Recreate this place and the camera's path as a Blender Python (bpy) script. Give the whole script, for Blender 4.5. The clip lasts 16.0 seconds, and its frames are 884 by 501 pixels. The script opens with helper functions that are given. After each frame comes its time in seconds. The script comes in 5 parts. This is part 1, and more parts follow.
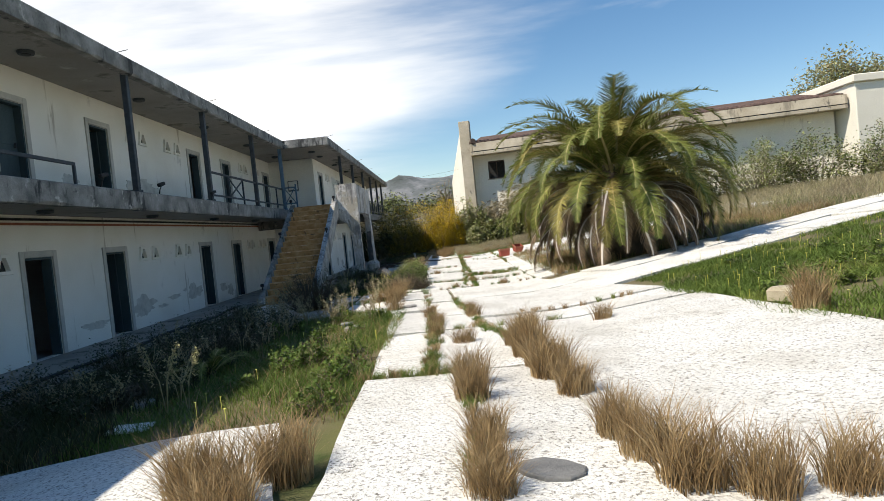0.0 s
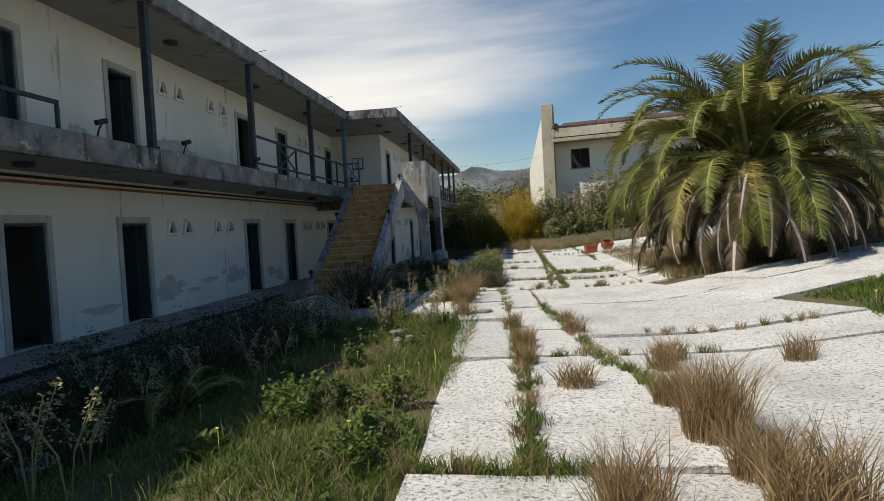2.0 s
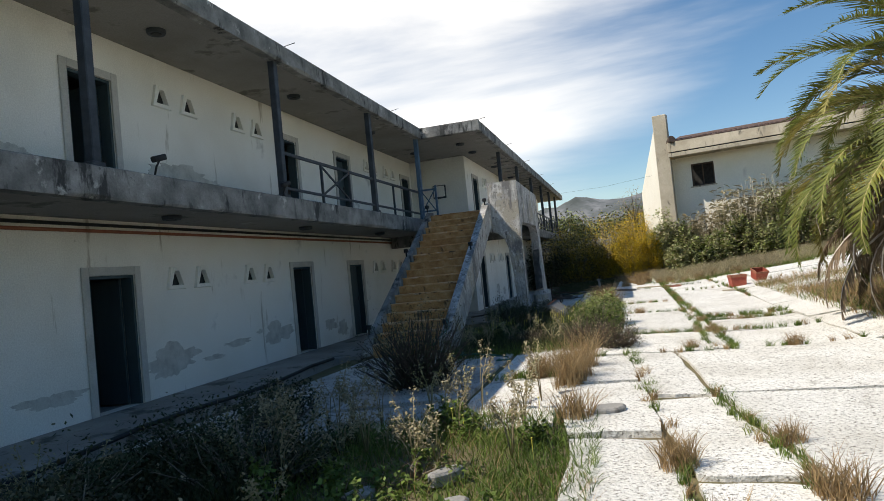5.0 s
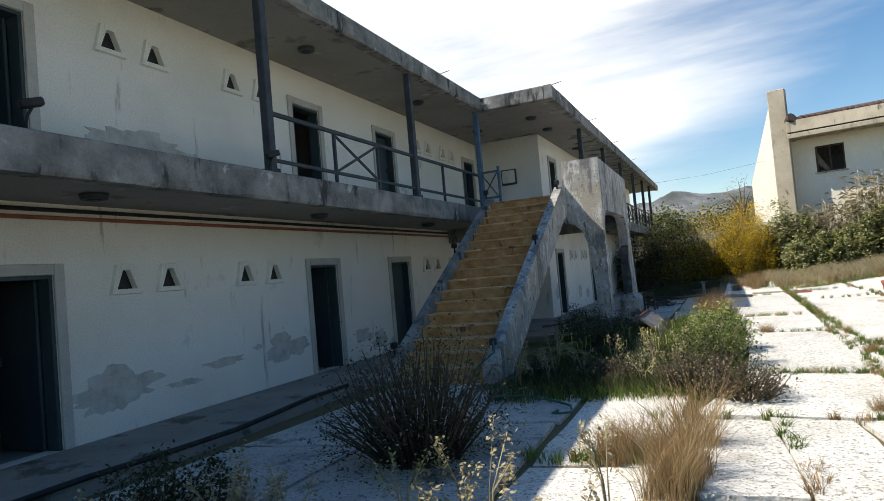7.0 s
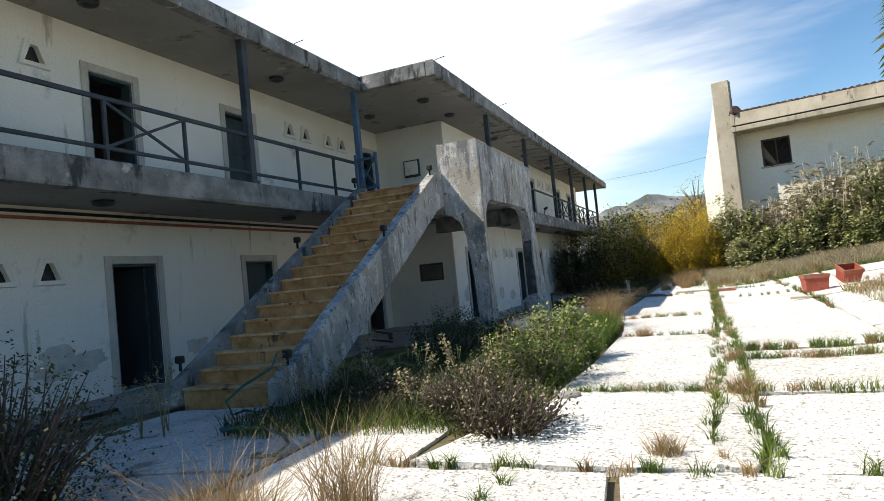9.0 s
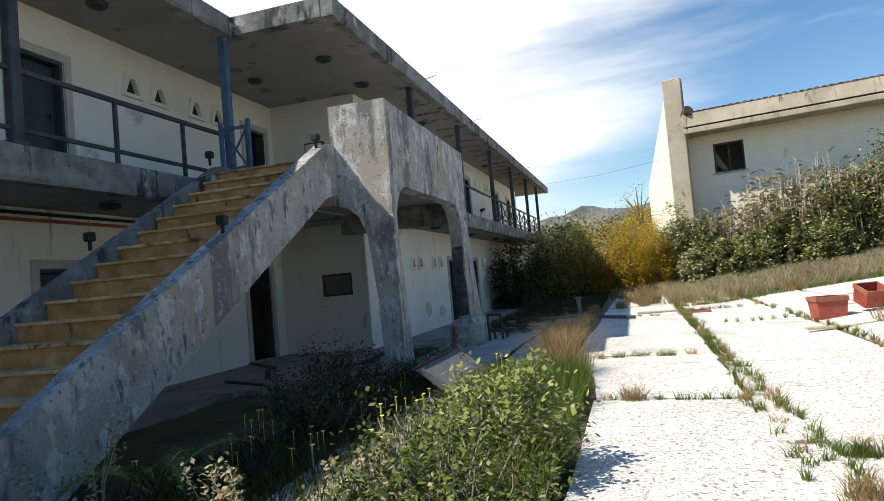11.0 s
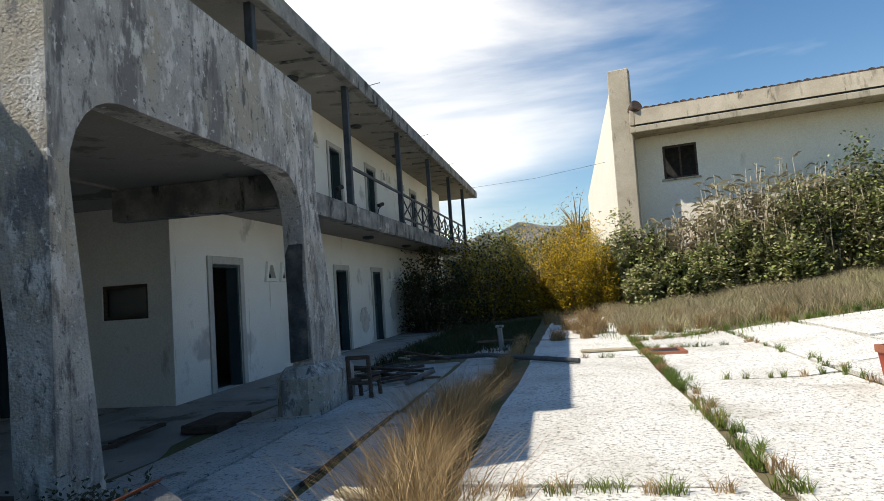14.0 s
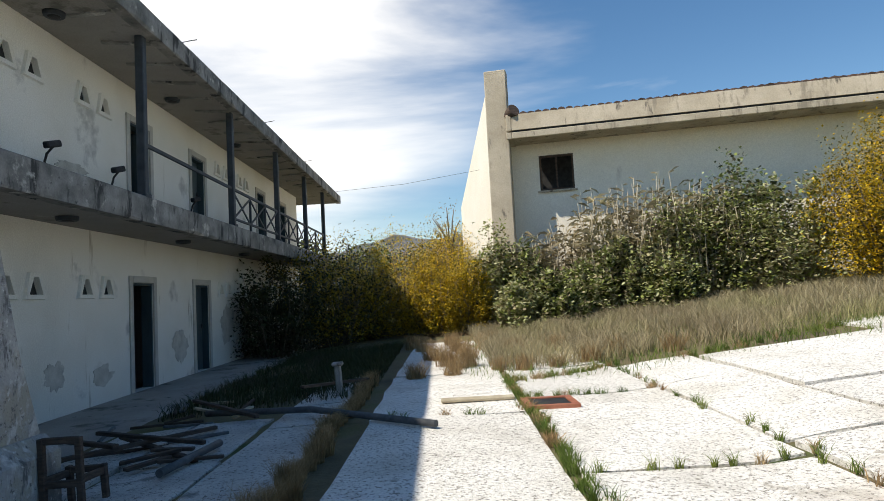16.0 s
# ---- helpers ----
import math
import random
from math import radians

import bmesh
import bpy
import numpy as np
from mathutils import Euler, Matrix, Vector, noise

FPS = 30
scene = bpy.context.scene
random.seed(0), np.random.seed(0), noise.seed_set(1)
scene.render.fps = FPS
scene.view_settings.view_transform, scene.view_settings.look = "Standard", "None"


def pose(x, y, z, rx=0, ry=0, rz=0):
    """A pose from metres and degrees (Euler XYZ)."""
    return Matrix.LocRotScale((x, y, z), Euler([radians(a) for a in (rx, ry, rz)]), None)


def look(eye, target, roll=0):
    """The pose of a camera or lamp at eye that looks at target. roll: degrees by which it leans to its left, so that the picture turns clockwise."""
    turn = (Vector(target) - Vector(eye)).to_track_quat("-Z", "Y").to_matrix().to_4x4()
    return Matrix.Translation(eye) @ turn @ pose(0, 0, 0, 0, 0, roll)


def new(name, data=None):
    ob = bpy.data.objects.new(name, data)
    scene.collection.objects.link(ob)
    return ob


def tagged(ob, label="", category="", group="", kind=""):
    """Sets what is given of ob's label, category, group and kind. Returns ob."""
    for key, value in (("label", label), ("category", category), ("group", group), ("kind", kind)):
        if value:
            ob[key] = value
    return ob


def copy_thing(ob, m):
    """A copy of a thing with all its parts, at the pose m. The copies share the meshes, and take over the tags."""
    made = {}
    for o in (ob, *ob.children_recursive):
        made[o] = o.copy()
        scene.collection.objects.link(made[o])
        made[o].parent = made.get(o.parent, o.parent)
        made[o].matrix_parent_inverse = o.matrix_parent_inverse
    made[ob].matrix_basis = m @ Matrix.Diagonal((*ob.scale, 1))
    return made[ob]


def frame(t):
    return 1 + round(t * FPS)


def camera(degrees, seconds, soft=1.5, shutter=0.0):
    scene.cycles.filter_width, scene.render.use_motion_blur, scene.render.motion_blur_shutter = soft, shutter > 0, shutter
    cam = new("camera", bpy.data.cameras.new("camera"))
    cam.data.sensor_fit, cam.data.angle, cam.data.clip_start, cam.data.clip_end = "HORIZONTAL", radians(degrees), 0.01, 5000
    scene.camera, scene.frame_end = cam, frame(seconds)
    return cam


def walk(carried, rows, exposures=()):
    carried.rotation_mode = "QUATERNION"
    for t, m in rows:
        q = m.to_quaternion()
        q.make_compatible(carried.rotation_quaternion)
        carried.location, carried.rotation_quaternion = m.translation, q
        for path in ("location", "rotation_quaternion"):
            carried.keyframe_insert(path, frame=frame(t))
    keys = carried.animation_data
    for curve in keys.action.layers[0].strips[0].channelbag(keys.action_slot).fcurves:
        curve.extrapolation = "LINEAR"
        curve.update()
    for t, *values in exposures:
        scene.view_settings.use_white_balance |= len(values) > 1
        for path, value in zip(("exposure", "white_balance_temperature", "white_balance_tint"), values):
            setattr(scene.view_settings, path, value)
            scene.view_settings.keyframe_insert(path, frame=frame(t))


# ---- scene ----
cam = camera(69.5, 16.0, soft=0.8)
PATH = [
    (0, (2.96, -5.12, 1.78), (2.942, -3.121, 1.713), -5.8),
    (0.5, (2.752, -3.86, 1.61), (2.69, -1.861, 1.568), -6.2),
    (1, (2.686, -2.86, 1.531), (2.586, -0.862, 1.552), -4.7),
    (1.5, (2.644, -2.433, 1.6), (2.486, -0.44, 1.56), -3.6),
    (2, (2.623, -1.836, 1.612), (2.388, 0.148, 1.538), -3.1),
    (2.5, (2.573, -1.226, 1.629), (2.277, 0.752, 1.609), -2.8),
    (3, (2.585, -0.328, 1.569), (2.186, 1.631, 1.631), -2.9),
    (3.5, (2.566, 0.466, 1.537), (2.033, 2.39, 1.645), -3.5),
    (4, (2.478, 1.037, 1.56), (1.862, 2.938, 1.64), -5.1),
    (4.5, (2.396, 1.713, 1.593), (1.854, 3.637, 1.658), -5.5),
    (7, (1.975, 6.006, 1.636), (1.165, 7.833, 1.712), -5.0),
    (7.5, (2.044, 6.486, 1.538), (1.099, 8.243, 1.677), -3.3),
    (8, (2.434, 7.329, 1.422), (1.461, 9.067, 1.604), -3.1),
    (8.5, (3.121, 8.25, 1.354), (2.209, 10.022, 1.53), -4.1),
    (9, (3.424, 8.632, 1.289), (2.672, 10.483, 1.376), -5.7),
    (9.5, (3.246, 9.323, 1.266), (2.55, 11.196, 1.356), -5.3),
    (10, (2.964, 10.385, 1.283), (2.319, 12.277, 1.35), -5.2),
    (12.5, (2.46, 14.923, 1.524), (1.972, 16.858, 1.666), -4.2),
    (13, (2.442, 15.809, 1.439), (1.993, 17.754, 1.564), -3.9),
    (13.5, (2.441, 16.612, 1.374), (2.034, 18.567, 1.494), -4.1),
    (14, (2.459, 17.301, 1.387), (2.084, 19.262, 1.508), -3.8),
    (14.5, (2.507, 17.955, 1.388), (2.163, 19.921, 1.515), -3.7),
    (15, (2.528, 18.679, 1.433), (2.256, 20.655, 1.575), -3.3),
    (15.5, (2.566, 19.507, 1.457), (2.416, 21.496, 1.603), -2.9),
    (16, (2.656, 20.207, 1.526), (2.669, 22.202, 1.661), -3.0),
]
EXPOSURES = [(0, 0.05), (0.5, -0.05), (1, -0.22), (1.5, -0.4), (2.5, -0.6), (3.5, -0.68), (4, -0.5), (4.5, -0.25), (7, 0.14), (8, 0.2), (9, 0.3), (10, 0.28), (13, 0.1), (16, 0.0)]
walk(cam, [(t, look(eye, target, roll)) for t, eye, target, roll in PATH], [(t, stops + 0.12, 7120, 10) for t, stops in EXPOSURES])


# ---- world and sun ----
SUN_WAY = Vector((4.0, 2.0, -5.9)).normalized()
world = bpy.data.worlds.new("world")
scene.world = world
world.use_nodes = True
wn, wl = world.node_tree.nodes, world.node_tree.links
wn.clear()
sky = wn.new("ShaderNodeTexSky")
sky.sky_type = "NISHITA"
sky.sun_disc = False
sky.sun_elevation = math.asin(-SUN_WAY.z)
sky.sun_rotation = math.atan2(-SUN_WAY.x, -SUN_WAY.y)
sky.air_density, sky.dust_density, sky.ozone_density = 1.0, 0.15, 2.2
way = wn.new("ShaderNodeTexCoord")
stretch = wn.new("ShaderNodeMapping")
stretch.inputs["Rotation"].default_value = (0.25, 0.5, 0.35)
stretch.inputs["Scale"].default_value = (0.9, 2.2, 5.0)
cloud = wn.new("ShaderNodeTexNoise")
cloud.inputs["Scale"].default_value = 1.1
cloud.inputs["Detail"].default_value = 8.0
cloud.inputs["Roughness"].default_value = 0.52
cloud.inputs["Distortion"].default_value = 0.25
band = wn.new("ShaderNodeValToRGB")
band.color_ramp.elements[0].position, band.color_ramp.elements[1].position = 0.63, 0.98
veil = wn.new("ShaderNodeVectorMath")
veil.operation = "DOT_PRODUCT"
veil.inputs[1].default_value = Vector((-0.42, 0.82, 0.40)).normalized()
near_sun = wn.new("ShaderNodeMapRange")
near_sun.interpolation_type = "SMOOTHSTEP"
near_sun.inputs["From Min"].default_value, near_sun.inputs["From Max"].default_value = 0.85, 1.06
near_sun.inputs["To Min"].default_value, near_sun.inputs["To Max"].default_value = 0.0, 1.0
both = wn.new("ShaderNodeMath")
both.operation = "ADD"
both.use_clamp = True
mix = wn.new("ShaderNodeMixRGB")
mix.inputs["Color2"].default_value = (11.6, 11.8, 12.1, 1)
back = wn.new("ShaderNodeBackground")
back.inputs["Strength"].default_value = 0.104
wout = wn.new("ShaderNodeOutputWorld")
wl.new(way.outputs["Generated"], stretch.inputs["Vector"])
wl.new(stretch.outputs["Vector"], cloud.inputs["Vector"])
wl.new(cloud.outputs["Fac"], band.inputs["Fac"])
wl.new(way.outputs["Generated"], veil.inputs[0])
ragged = wn.new("ShaderNodeMath")
ragged.operation = "MULTIPLY_ADD"
ragged.inputs[1].default_value, ragged.inputs[2].default_value = 0.55, -0.26
shifted = wn.new("ShaderNodeMath")
shifted.operation = "ADD"
wl.new(cloud.outputs["Fac"], ragged.inputs[0])
wl.new(veil.outputs["Value"], shifted.inputs[0])
wl.new(ragged.outputs["Value"], shifted.inputs[1])
wl.new(shifted.outputs["Value"], near_sun.inputs["Value"])
wl.new(band.outputs["Color"], both.inputs[0])
wl.new(near_sun.outputs["Result"], both.inputs[1])
wl.new(both.outputs["Value"], mix.inputs["Fac"])
deep = wn.new("ShaderNodeHueSaturation")
deep.inputs["Saturation"].default_value, deep.inputs["Value"].default_value = 1.24, 1.24
wl.new(sky.outputs["Color"], deep.inputs["Color"])
wl.new(deep.outputs["Color"], mix.inputs["Color1"])
wl.new(mix.outputs["Color"], back.inputs["Color"])
wl.new(back.outputs["Background"], wout.inputs["Surface"])

sun = new("sun", bpy.data.lights.new("sun", "SUN"))
sun.data.energy, sun.data.angle, sun.data.color = 4.9, radians(0.53), (1.0, 0.965, 0.91)
sun.matrix_world = look((-40, -10, 60), Vector((-40, -10, 60)) + SUN_WAY)


# ---- materials ----
def surface(name, colours, scale=2.0, rough=0.85, bump=0.3, grain=60.0, stretch=(1, 1, 1), stain=None, metal=0.0, vary=0.0, island=0.0, spots=None, soft=0.25):
    """colours: two or three along a broad noise. stain: (colour, scale, threshold, stretch). spots: (colour, scale, threshold), fine specks."""
    m = bpy.data.materials.new(name)
    m.use_nodes = True
    n, l = m.node_tree.nodes, m.node_tree.links
    bsdf = n["Principled BSDF"]
    bsdf.inputs["Roughness"].default_value, bsdf.inputs["Metallic"].default_value = rough, metal
    bsdf.inputs["Specular IOR Level"].default_value = soft
    co = n.new("ShaderNodeTexCoord")

    def tex(sc, det, st=(1, 1, 1), rg=0.6):
        mp = n.new("ShaderNodeMapping")
        mp.inputs["Scale"].default_value = st
        l.new(co.outputs["Object"], mp.inputs["Vector"])
        t = n.new("ShaderNodeTexNoise")
        t.inputs["Scale"].default_value, t.inputs["Detail"].default_value, t.inputs["Roughness"].default_value = sc, det, rg
        l.new(mp.outputs["Vector"], t.inputs["Vector"])
        return t

    def blend(kind, fac, a, b):
        x = n.new("ShaderNodeMixRGB")
        x.blend_type = kind
        if isinstance(fac, float):
            x.inputs["Fac"].default_value = fac
        else:
            l.new(fac, x.inputs["Fac"])
        for k, v in (("Color1", a), ("Color2", b)):
            if isinstance(v, tuple):
                x.inputs[k].default_value = (*v, 1)
            else:
                l.new(v, x.inputs[k])
        return x.outputs["Color"]

    broad = tex(scale, 6, stretch)
    ramp = n.new("ShaderNodeValToRGB")
    ramp.color_ramp.elements[0].position, ramp.color_ramp.elements[1].position = 0.32, 0.68
    ramp.color_ramp.elements[0].color, ramp.color_ramp.elements[1].color = (*colours[0], 1), (*colours[-1], 1)
    if len(colours) == 3:
        ramp.color_ramp.elements.new(0.5).color = (*colours[1], 1)
    l.new(broad.outputs["Fac"], ramp.inputs["Fac"])
    colour = ramp.outputs["Color"]
    fine = tex(grain, 4)
    lift = n.new("ShaderNodeMapRange")
    lift.inputs["To Min"].default_value, lift.inputs["To Max"].default_value = 0.72, 1.25
    l.new(fine.outputs["Fac"], lift.inputs["Value"])
    colour = blend("MULTIPLY", 1.0, colour, lift.outputs["Result"])
    for what in ([stain] if stain and not isinstance(stain, list) else stain or []):
        s = tex(what[1], 7, what[3] if len(what) > 3 else (1, 1, 1), 0.65)
        r = n.new("ShaderNodeValToRGB")
        r.color_ramp.elements[0].position, r.color_ramp.elements[1].position = what[2], what[2] + 0.07
        l.new(s.outputs["Fac"], r.inputs["Fac"])
        colour = blend("MIX", r.outputs["Color"], colour, what[0])
    if spots:
        v = tex(spots[1], 3, (1, 1, 1), 0.7)
        r = n.new("ShaderNodeValToRGB")
        r.color_ramp.elements[0].position, r.color_ramp.elements[1].position = spots[2], spots[2] + 0.12
        l.new(v.outputs["Fac"], r.inputs["Fac"])
        colour = blend("MIX", r.outputs["Color"], colour, spots[0])
    if vary or island:
        if island:
            g = n.new("ShaderNodeNewGeometry")
            rnd = g.outputs["Random Per Island"]
        else:
            g = n.new("ShaderNodeObjectInfo")
            rnd = g.outputs["Random"]
        k = island or vary
        sh = n.new("ShaderNodeMapRange")
        sh.inputs["To Min"].default_value, sh.inputs["To Max"].default_value = 1 - k, 1 + k
        l.new(rnd, sh.inputs["Value"])
        colour = blend("MULTIPLY", 1.0, colour, sh.outputs["Result"])
    l.new(colour, bsdf.inputs["Base Color"])
    if bump:
        b = n.new("ShaderNodeBump")
        b.inputs["Strength"].default_value, b.inputs["Distance"].default_value = bump, 0.02
        l.new(fine.outputs["Fac"], b.inputs["Height"])
        l.new(b.outputs["Normal"], bsdf.inputs["Normal"])
    return m


def leafy(name, colours, scale=0.6, rough=0.6, through_light=0.25, island=0.35):
    m = surface(name, colours, scale=scale, rough=rough, bump=0.0, grain=9.0, island=island)
    n, l = m.node_tree.nodes, m.node_tree.links
    bsdf, out = n["Principled BSDF"], n["Material Output"]
    tr = n.new("ShaderNodeBsdfTranslucent")
    mx = n.new("ShaderNodeMixShader")
    mx.inputs["Fac"].default_value = through_light
    l.new(bsdf.inputs["Base Color"].links[0].from_socket, tr.inputs["Color"])
    l.new(bsdf.outputs["BSDF"], mx.inputs[1])
    l.new(tr.outputs["BSDF"], mx.inputs[2])
    l.new(mx.outputs["Shader"], out.inputs["Surface"])
    return m


M_PLASTER = surface("white plaster", [(0.74, 0.72, 0.66), (0.80, 0.785, 0.73), (0.83, 0.82, 0.78)], 0.7, 0.9, 0.25, 45,
                    stain=[((0.52, 0.51, 0.48), 0.7, 0.61), ((0.48, 0.45, 0.39), 1.8, 0.64, (1, 2.4, 0.3)), ((0.40, 0.385, 0.35), 5.0, 0.69)])
M_PATCH = surface("bare grey render", [(0.44, 0.425, 0.385), (0.56, 0.54, 0.49), (0.64, 0.62, 0.57)], 5, 0.95, 0.4, 70)
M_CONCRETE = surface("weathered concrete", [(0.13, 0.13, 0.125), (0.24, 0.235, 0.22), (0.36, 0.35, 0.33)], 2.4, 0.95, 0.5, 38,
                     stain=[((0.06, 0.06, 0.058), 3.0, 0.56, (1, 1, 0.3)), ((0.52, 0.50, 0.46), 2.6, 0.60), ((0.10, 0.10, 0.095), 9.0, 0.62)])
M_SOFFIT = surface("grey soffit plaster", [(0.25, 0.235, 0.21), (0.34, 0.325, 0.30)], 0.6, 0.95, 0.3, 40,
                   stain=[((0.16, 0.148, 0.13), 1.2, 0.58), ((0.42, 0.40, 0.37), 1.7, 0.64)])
M_LANDING = surface("mottled painted concrete", [(0.30, 0.295, 0.28), (0.43, 0.42, 0.40), (0.56, 0.55, 0.52)], 2.6, 0.95, 1.0, 42,
                    stain=[((0.42, 0.385, 0.32), 1.2, 0.51), ((0.21, 0.205, 0.20), 2.8, 0.535, (1, 1, 0.2)), ((0.62, 0.61, 0.58), 5.2, 0.55, (1, 1, 0.5)), ((0.16, 0.155, 0.15), 7.5, 0.575, (1, 1, 0.35)), ((0.66, 0.65, 0.62), 13.0, 0.60), ((0.17, 0.16, 0.15), 17.0, 0.59)])
M_FRAME = surface("grey painted door surround", [(0.42, 0.41, 0.38), (0.55, 0.53, 0.49)], 3, 0.8, 0.3, 50)
M_DARKPAINT = surface("flaking blue-black paint", [(0.035, 0.04, 0.045), (0.075, 0.08, 0.085), (0.16, 0.16, 0.155)], 5, 0.8, 0.4, 50, stain=((0.34, 0.33, 0.31), 6, 0.62, (1, 1, 0.4)))
M_DARKDOOR = surface("dark teal door paint", [(0.03, 0.05, 0.06), (0.06, 0.09, 0.10)], 2, 0.6, 0.2, 40, stretch=(1, 1, 0.3))
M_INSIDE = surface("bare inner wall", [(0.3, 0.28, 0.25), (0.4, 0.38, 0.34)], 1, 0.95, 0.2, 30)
M_METAL = surface("dark blue-grey painted steel", [(0.035, 0.042, 0.05), (0.07, 0.08, 0.09)], 5, 0.6, 0.2, 90, stain=((0.14, 0.07, 0.035), 6, 0.66))
M_BLUE = surface("faded blue painted steel", [(0.06, 0.11, 0.17), (0.11, 0.18, 0.26)], 4, 0.6, 0.2, 80, stain=((0.05, 0.05, 0.05), 5, 0.62))
M_MARBLE = surface("ochre stained marble step", [(0.50, 0.245, 0.09), (0.64, 0.37, 0.17), (0.72, 0.52, 0.34)], 3.2, 0.65, 0.15, 20, stain=[((0.13, 0.085, 0.05), 4.2, 0.57), ((0.66, 0.58, 0.46), 4, 0.62)], vary=0.15)
M_RISER = surface("dark stained stair riser", [(0.36, 0.17, 0.06), (0.54, 0.29, 0.12), (0.64, 0.41, 0.21)], 4, 0.9, 0.3, 40, stain=((0.15, 0.09, 0.05), 5.0, 0.60, (1, 1, 0.5)))
M_PAVE = surface("exposed aggregate concrete", [(0.64, 0.615, 0.555), (0.77, 0.75, 0.695), (0.83, 0.815, 0.765)], 1.1, 0.95, 1.0, 30,
                 stain=[((0.54, 0.51, 0.45), 1.3, 0.62), ((0.45, 0.42, 0.36), 8.0, 0.61), ((0.30, 0.28, 0.24), 19.0, 0.595)], spots=((0.20, 0.185, 0.155), 34.0, 0.535), vary=0.07)
# greyer, dirtier slabs, with the building's shade also darkened into the colour
M_PAVEOLDSHADE = surface("grey dirty exposed aggregate, shade added", [(0.42, 0.405, 0.375), (0.55, 0.535, 0.495), (0.64, 0.62, 0.575)], 1.3, 0.95, 1.0, 30,
                    stain=[((0.24, 0.23, 0.21), 1.5, 0.58), ((0.18, 0.17, 0.15), 9.0, 0.6)], spots=((0.11, 0.105, 0.095), 34.0, 0.55), vary=0.1)
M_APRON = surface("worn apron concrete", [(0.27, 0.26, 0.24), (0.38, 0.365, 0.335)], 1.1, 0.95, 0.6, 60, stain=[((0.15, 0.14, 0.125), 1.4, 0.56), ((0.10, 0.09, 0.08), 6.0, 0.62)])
M_SOIL = surface("dry soil and thatch", [(0.10, 0.085, 0.055), (0.17, 0.14, 0.08), (0.13, 0.13, 0.05)], 0.8, 1.0, 0.9, 30, stain=[((0.06, 0.085, 0.025), 0.35, 0.56)])
M_HOUSE = surface("cream rendered wall", [(0.80, 0.745, 0.62), (0.86, 0.81, 0.70)], 0.5, 0.9, 0.2, 25, stain=((0.56, 0.5, 0.41), 0.8, 0.66, (1, 1, 0.3)))
M_EAVE = surface("stained eave concrete", [(0.38, 0.325, 0.24), (0.54, 0.475, 0.37)], 0.9, 0.95, 0.4, 25, stain=[((0.27, 0.235, 0.18), 1.5, 0.55, (1, 1, 0.2)), ((0.13, 0.115, 0.095), 3.0, 0.60, (1, 1, 0.25))])
M_TILE = surface("clay roof tile", [(0.06, 0.045, 0.038), (0.14, 0.085, 0.065)], 3, 0.9, 0.3, 40, island=0.35)
M_ROCK = surface("far rocky hill", [(0.07, 0.08, 0.075), (0.13, 0.14, 0.14), (0.26, 0.26, 0.265)], 0.06, 1.0, 0.0, 0.4)
# rubber and tar, and also the painted darkness of holes and grooves
M_BLACK = surface("black rubber, tar and painted shade", [(0.015, 0.015, 0.015), (0.04, 0.04, 0.04)], 5, 0.6, 0.2, 60)
M_WOOD = surface("charred brown wood", [(0.05, 0.035, 0.028), (0.12, 0.085, 0.065)], 6, 0.8, 0.3, 60, stretch=(1, 1, 6))
M_GREYWOOD = surface("weathered pale board", [(0.34, 0.29, 0.20), (0.50, 0.44, 0.32)], 6, 0.9, 0.3, 60)
M_RED = surface("faded red plastic", [(0.30, 0.06, 0.04), (0.40, 0.11, 0.07)], 4, 0.6, 0.1, 50, stain=((0.2, 0.05, 0.035), 3, 0.6))
M_BRICKRED = surface("rust red trim", [(0.28, 0.10, 0.06), (0.38, 0.16, 0.10)], 5, 0.85, 0.2, 60)
M_STONE = surface("grey flat stone", [(0.14, 0.14, 0.14), (0.22, 0.22, 0.21)], 6, 0.9, 0.5, 60)
M_HOSE = surface("green hose rubber", [(0.02, 0.10, 0.08), (0.04, 0.15, 0.12)], 6, 0.5, 0.1, 40)
M_PVC = surface("dusty grey pipe", [(0.07, 0.075, 0.078), (0.14, 0.145, 0.15)], 5, 0.6, 0.1, 40)
M_GRASS = leafy("fresh green grass", [(0.065, 0.11, 0.02), (0.125, 0.185, 0.034), (0.21, 0.25, 0.06)], 0.9)
M_DRY = leafy("dry straw grass", [(0.21, 0.13, 0.06), (0.36, 0.25, 0.125), (0.52, 0.40, 0.23)], 2.5)
M_SCRUB = leafy("grey brown scrub stalks", [(0.24, 0.195, 0.12), (0.37, 0.315, 0.19), (0.31, 0.30, 0.13)], 0.5)
# darkened to paint the building's shade on plants; a plain dark leaf elsewhere
M_DARKLEAF = leafy("dark leaf with shade in colour", [(0.025, 0.036, 0.014), (0.05, 0.062, 0.022), (0.085, 0.068, 0.045)], 1.2)
M_LEAF = leafy("shrub leaf", [(0.13, 0.17, 0.04), (0.25, 0.29, 0.08), (0.37, 0.38, 0.15)], 0.5)
M_LEAFLOW = leafy("low weed leaf", [(0.06, 0.10, 0.02), (0.12, 0.18, 0.035), (0.19, 0.23, 0.06)], 0.8)
M_PALELEAF = leafy("grey green leaf", [(0.26, 0.285, 0.13), (0.39, 0.40, 0.21), (0.48, 0.45, 0.28)], 0.6)
M_GORSE = leafy("yellow gorse bloom", [(0.62, 0.39, 0.014), (0.80, 0.54, 0.02), (0.86, 0.65, 0.04)], 0.7)
M_GORSEDIM = leafy("olive gorse twig", [(0.23, 0.19, 0.025), (0.38, 0.29, 0.035), (0.52, 0.37, 0.035)], 0.8)
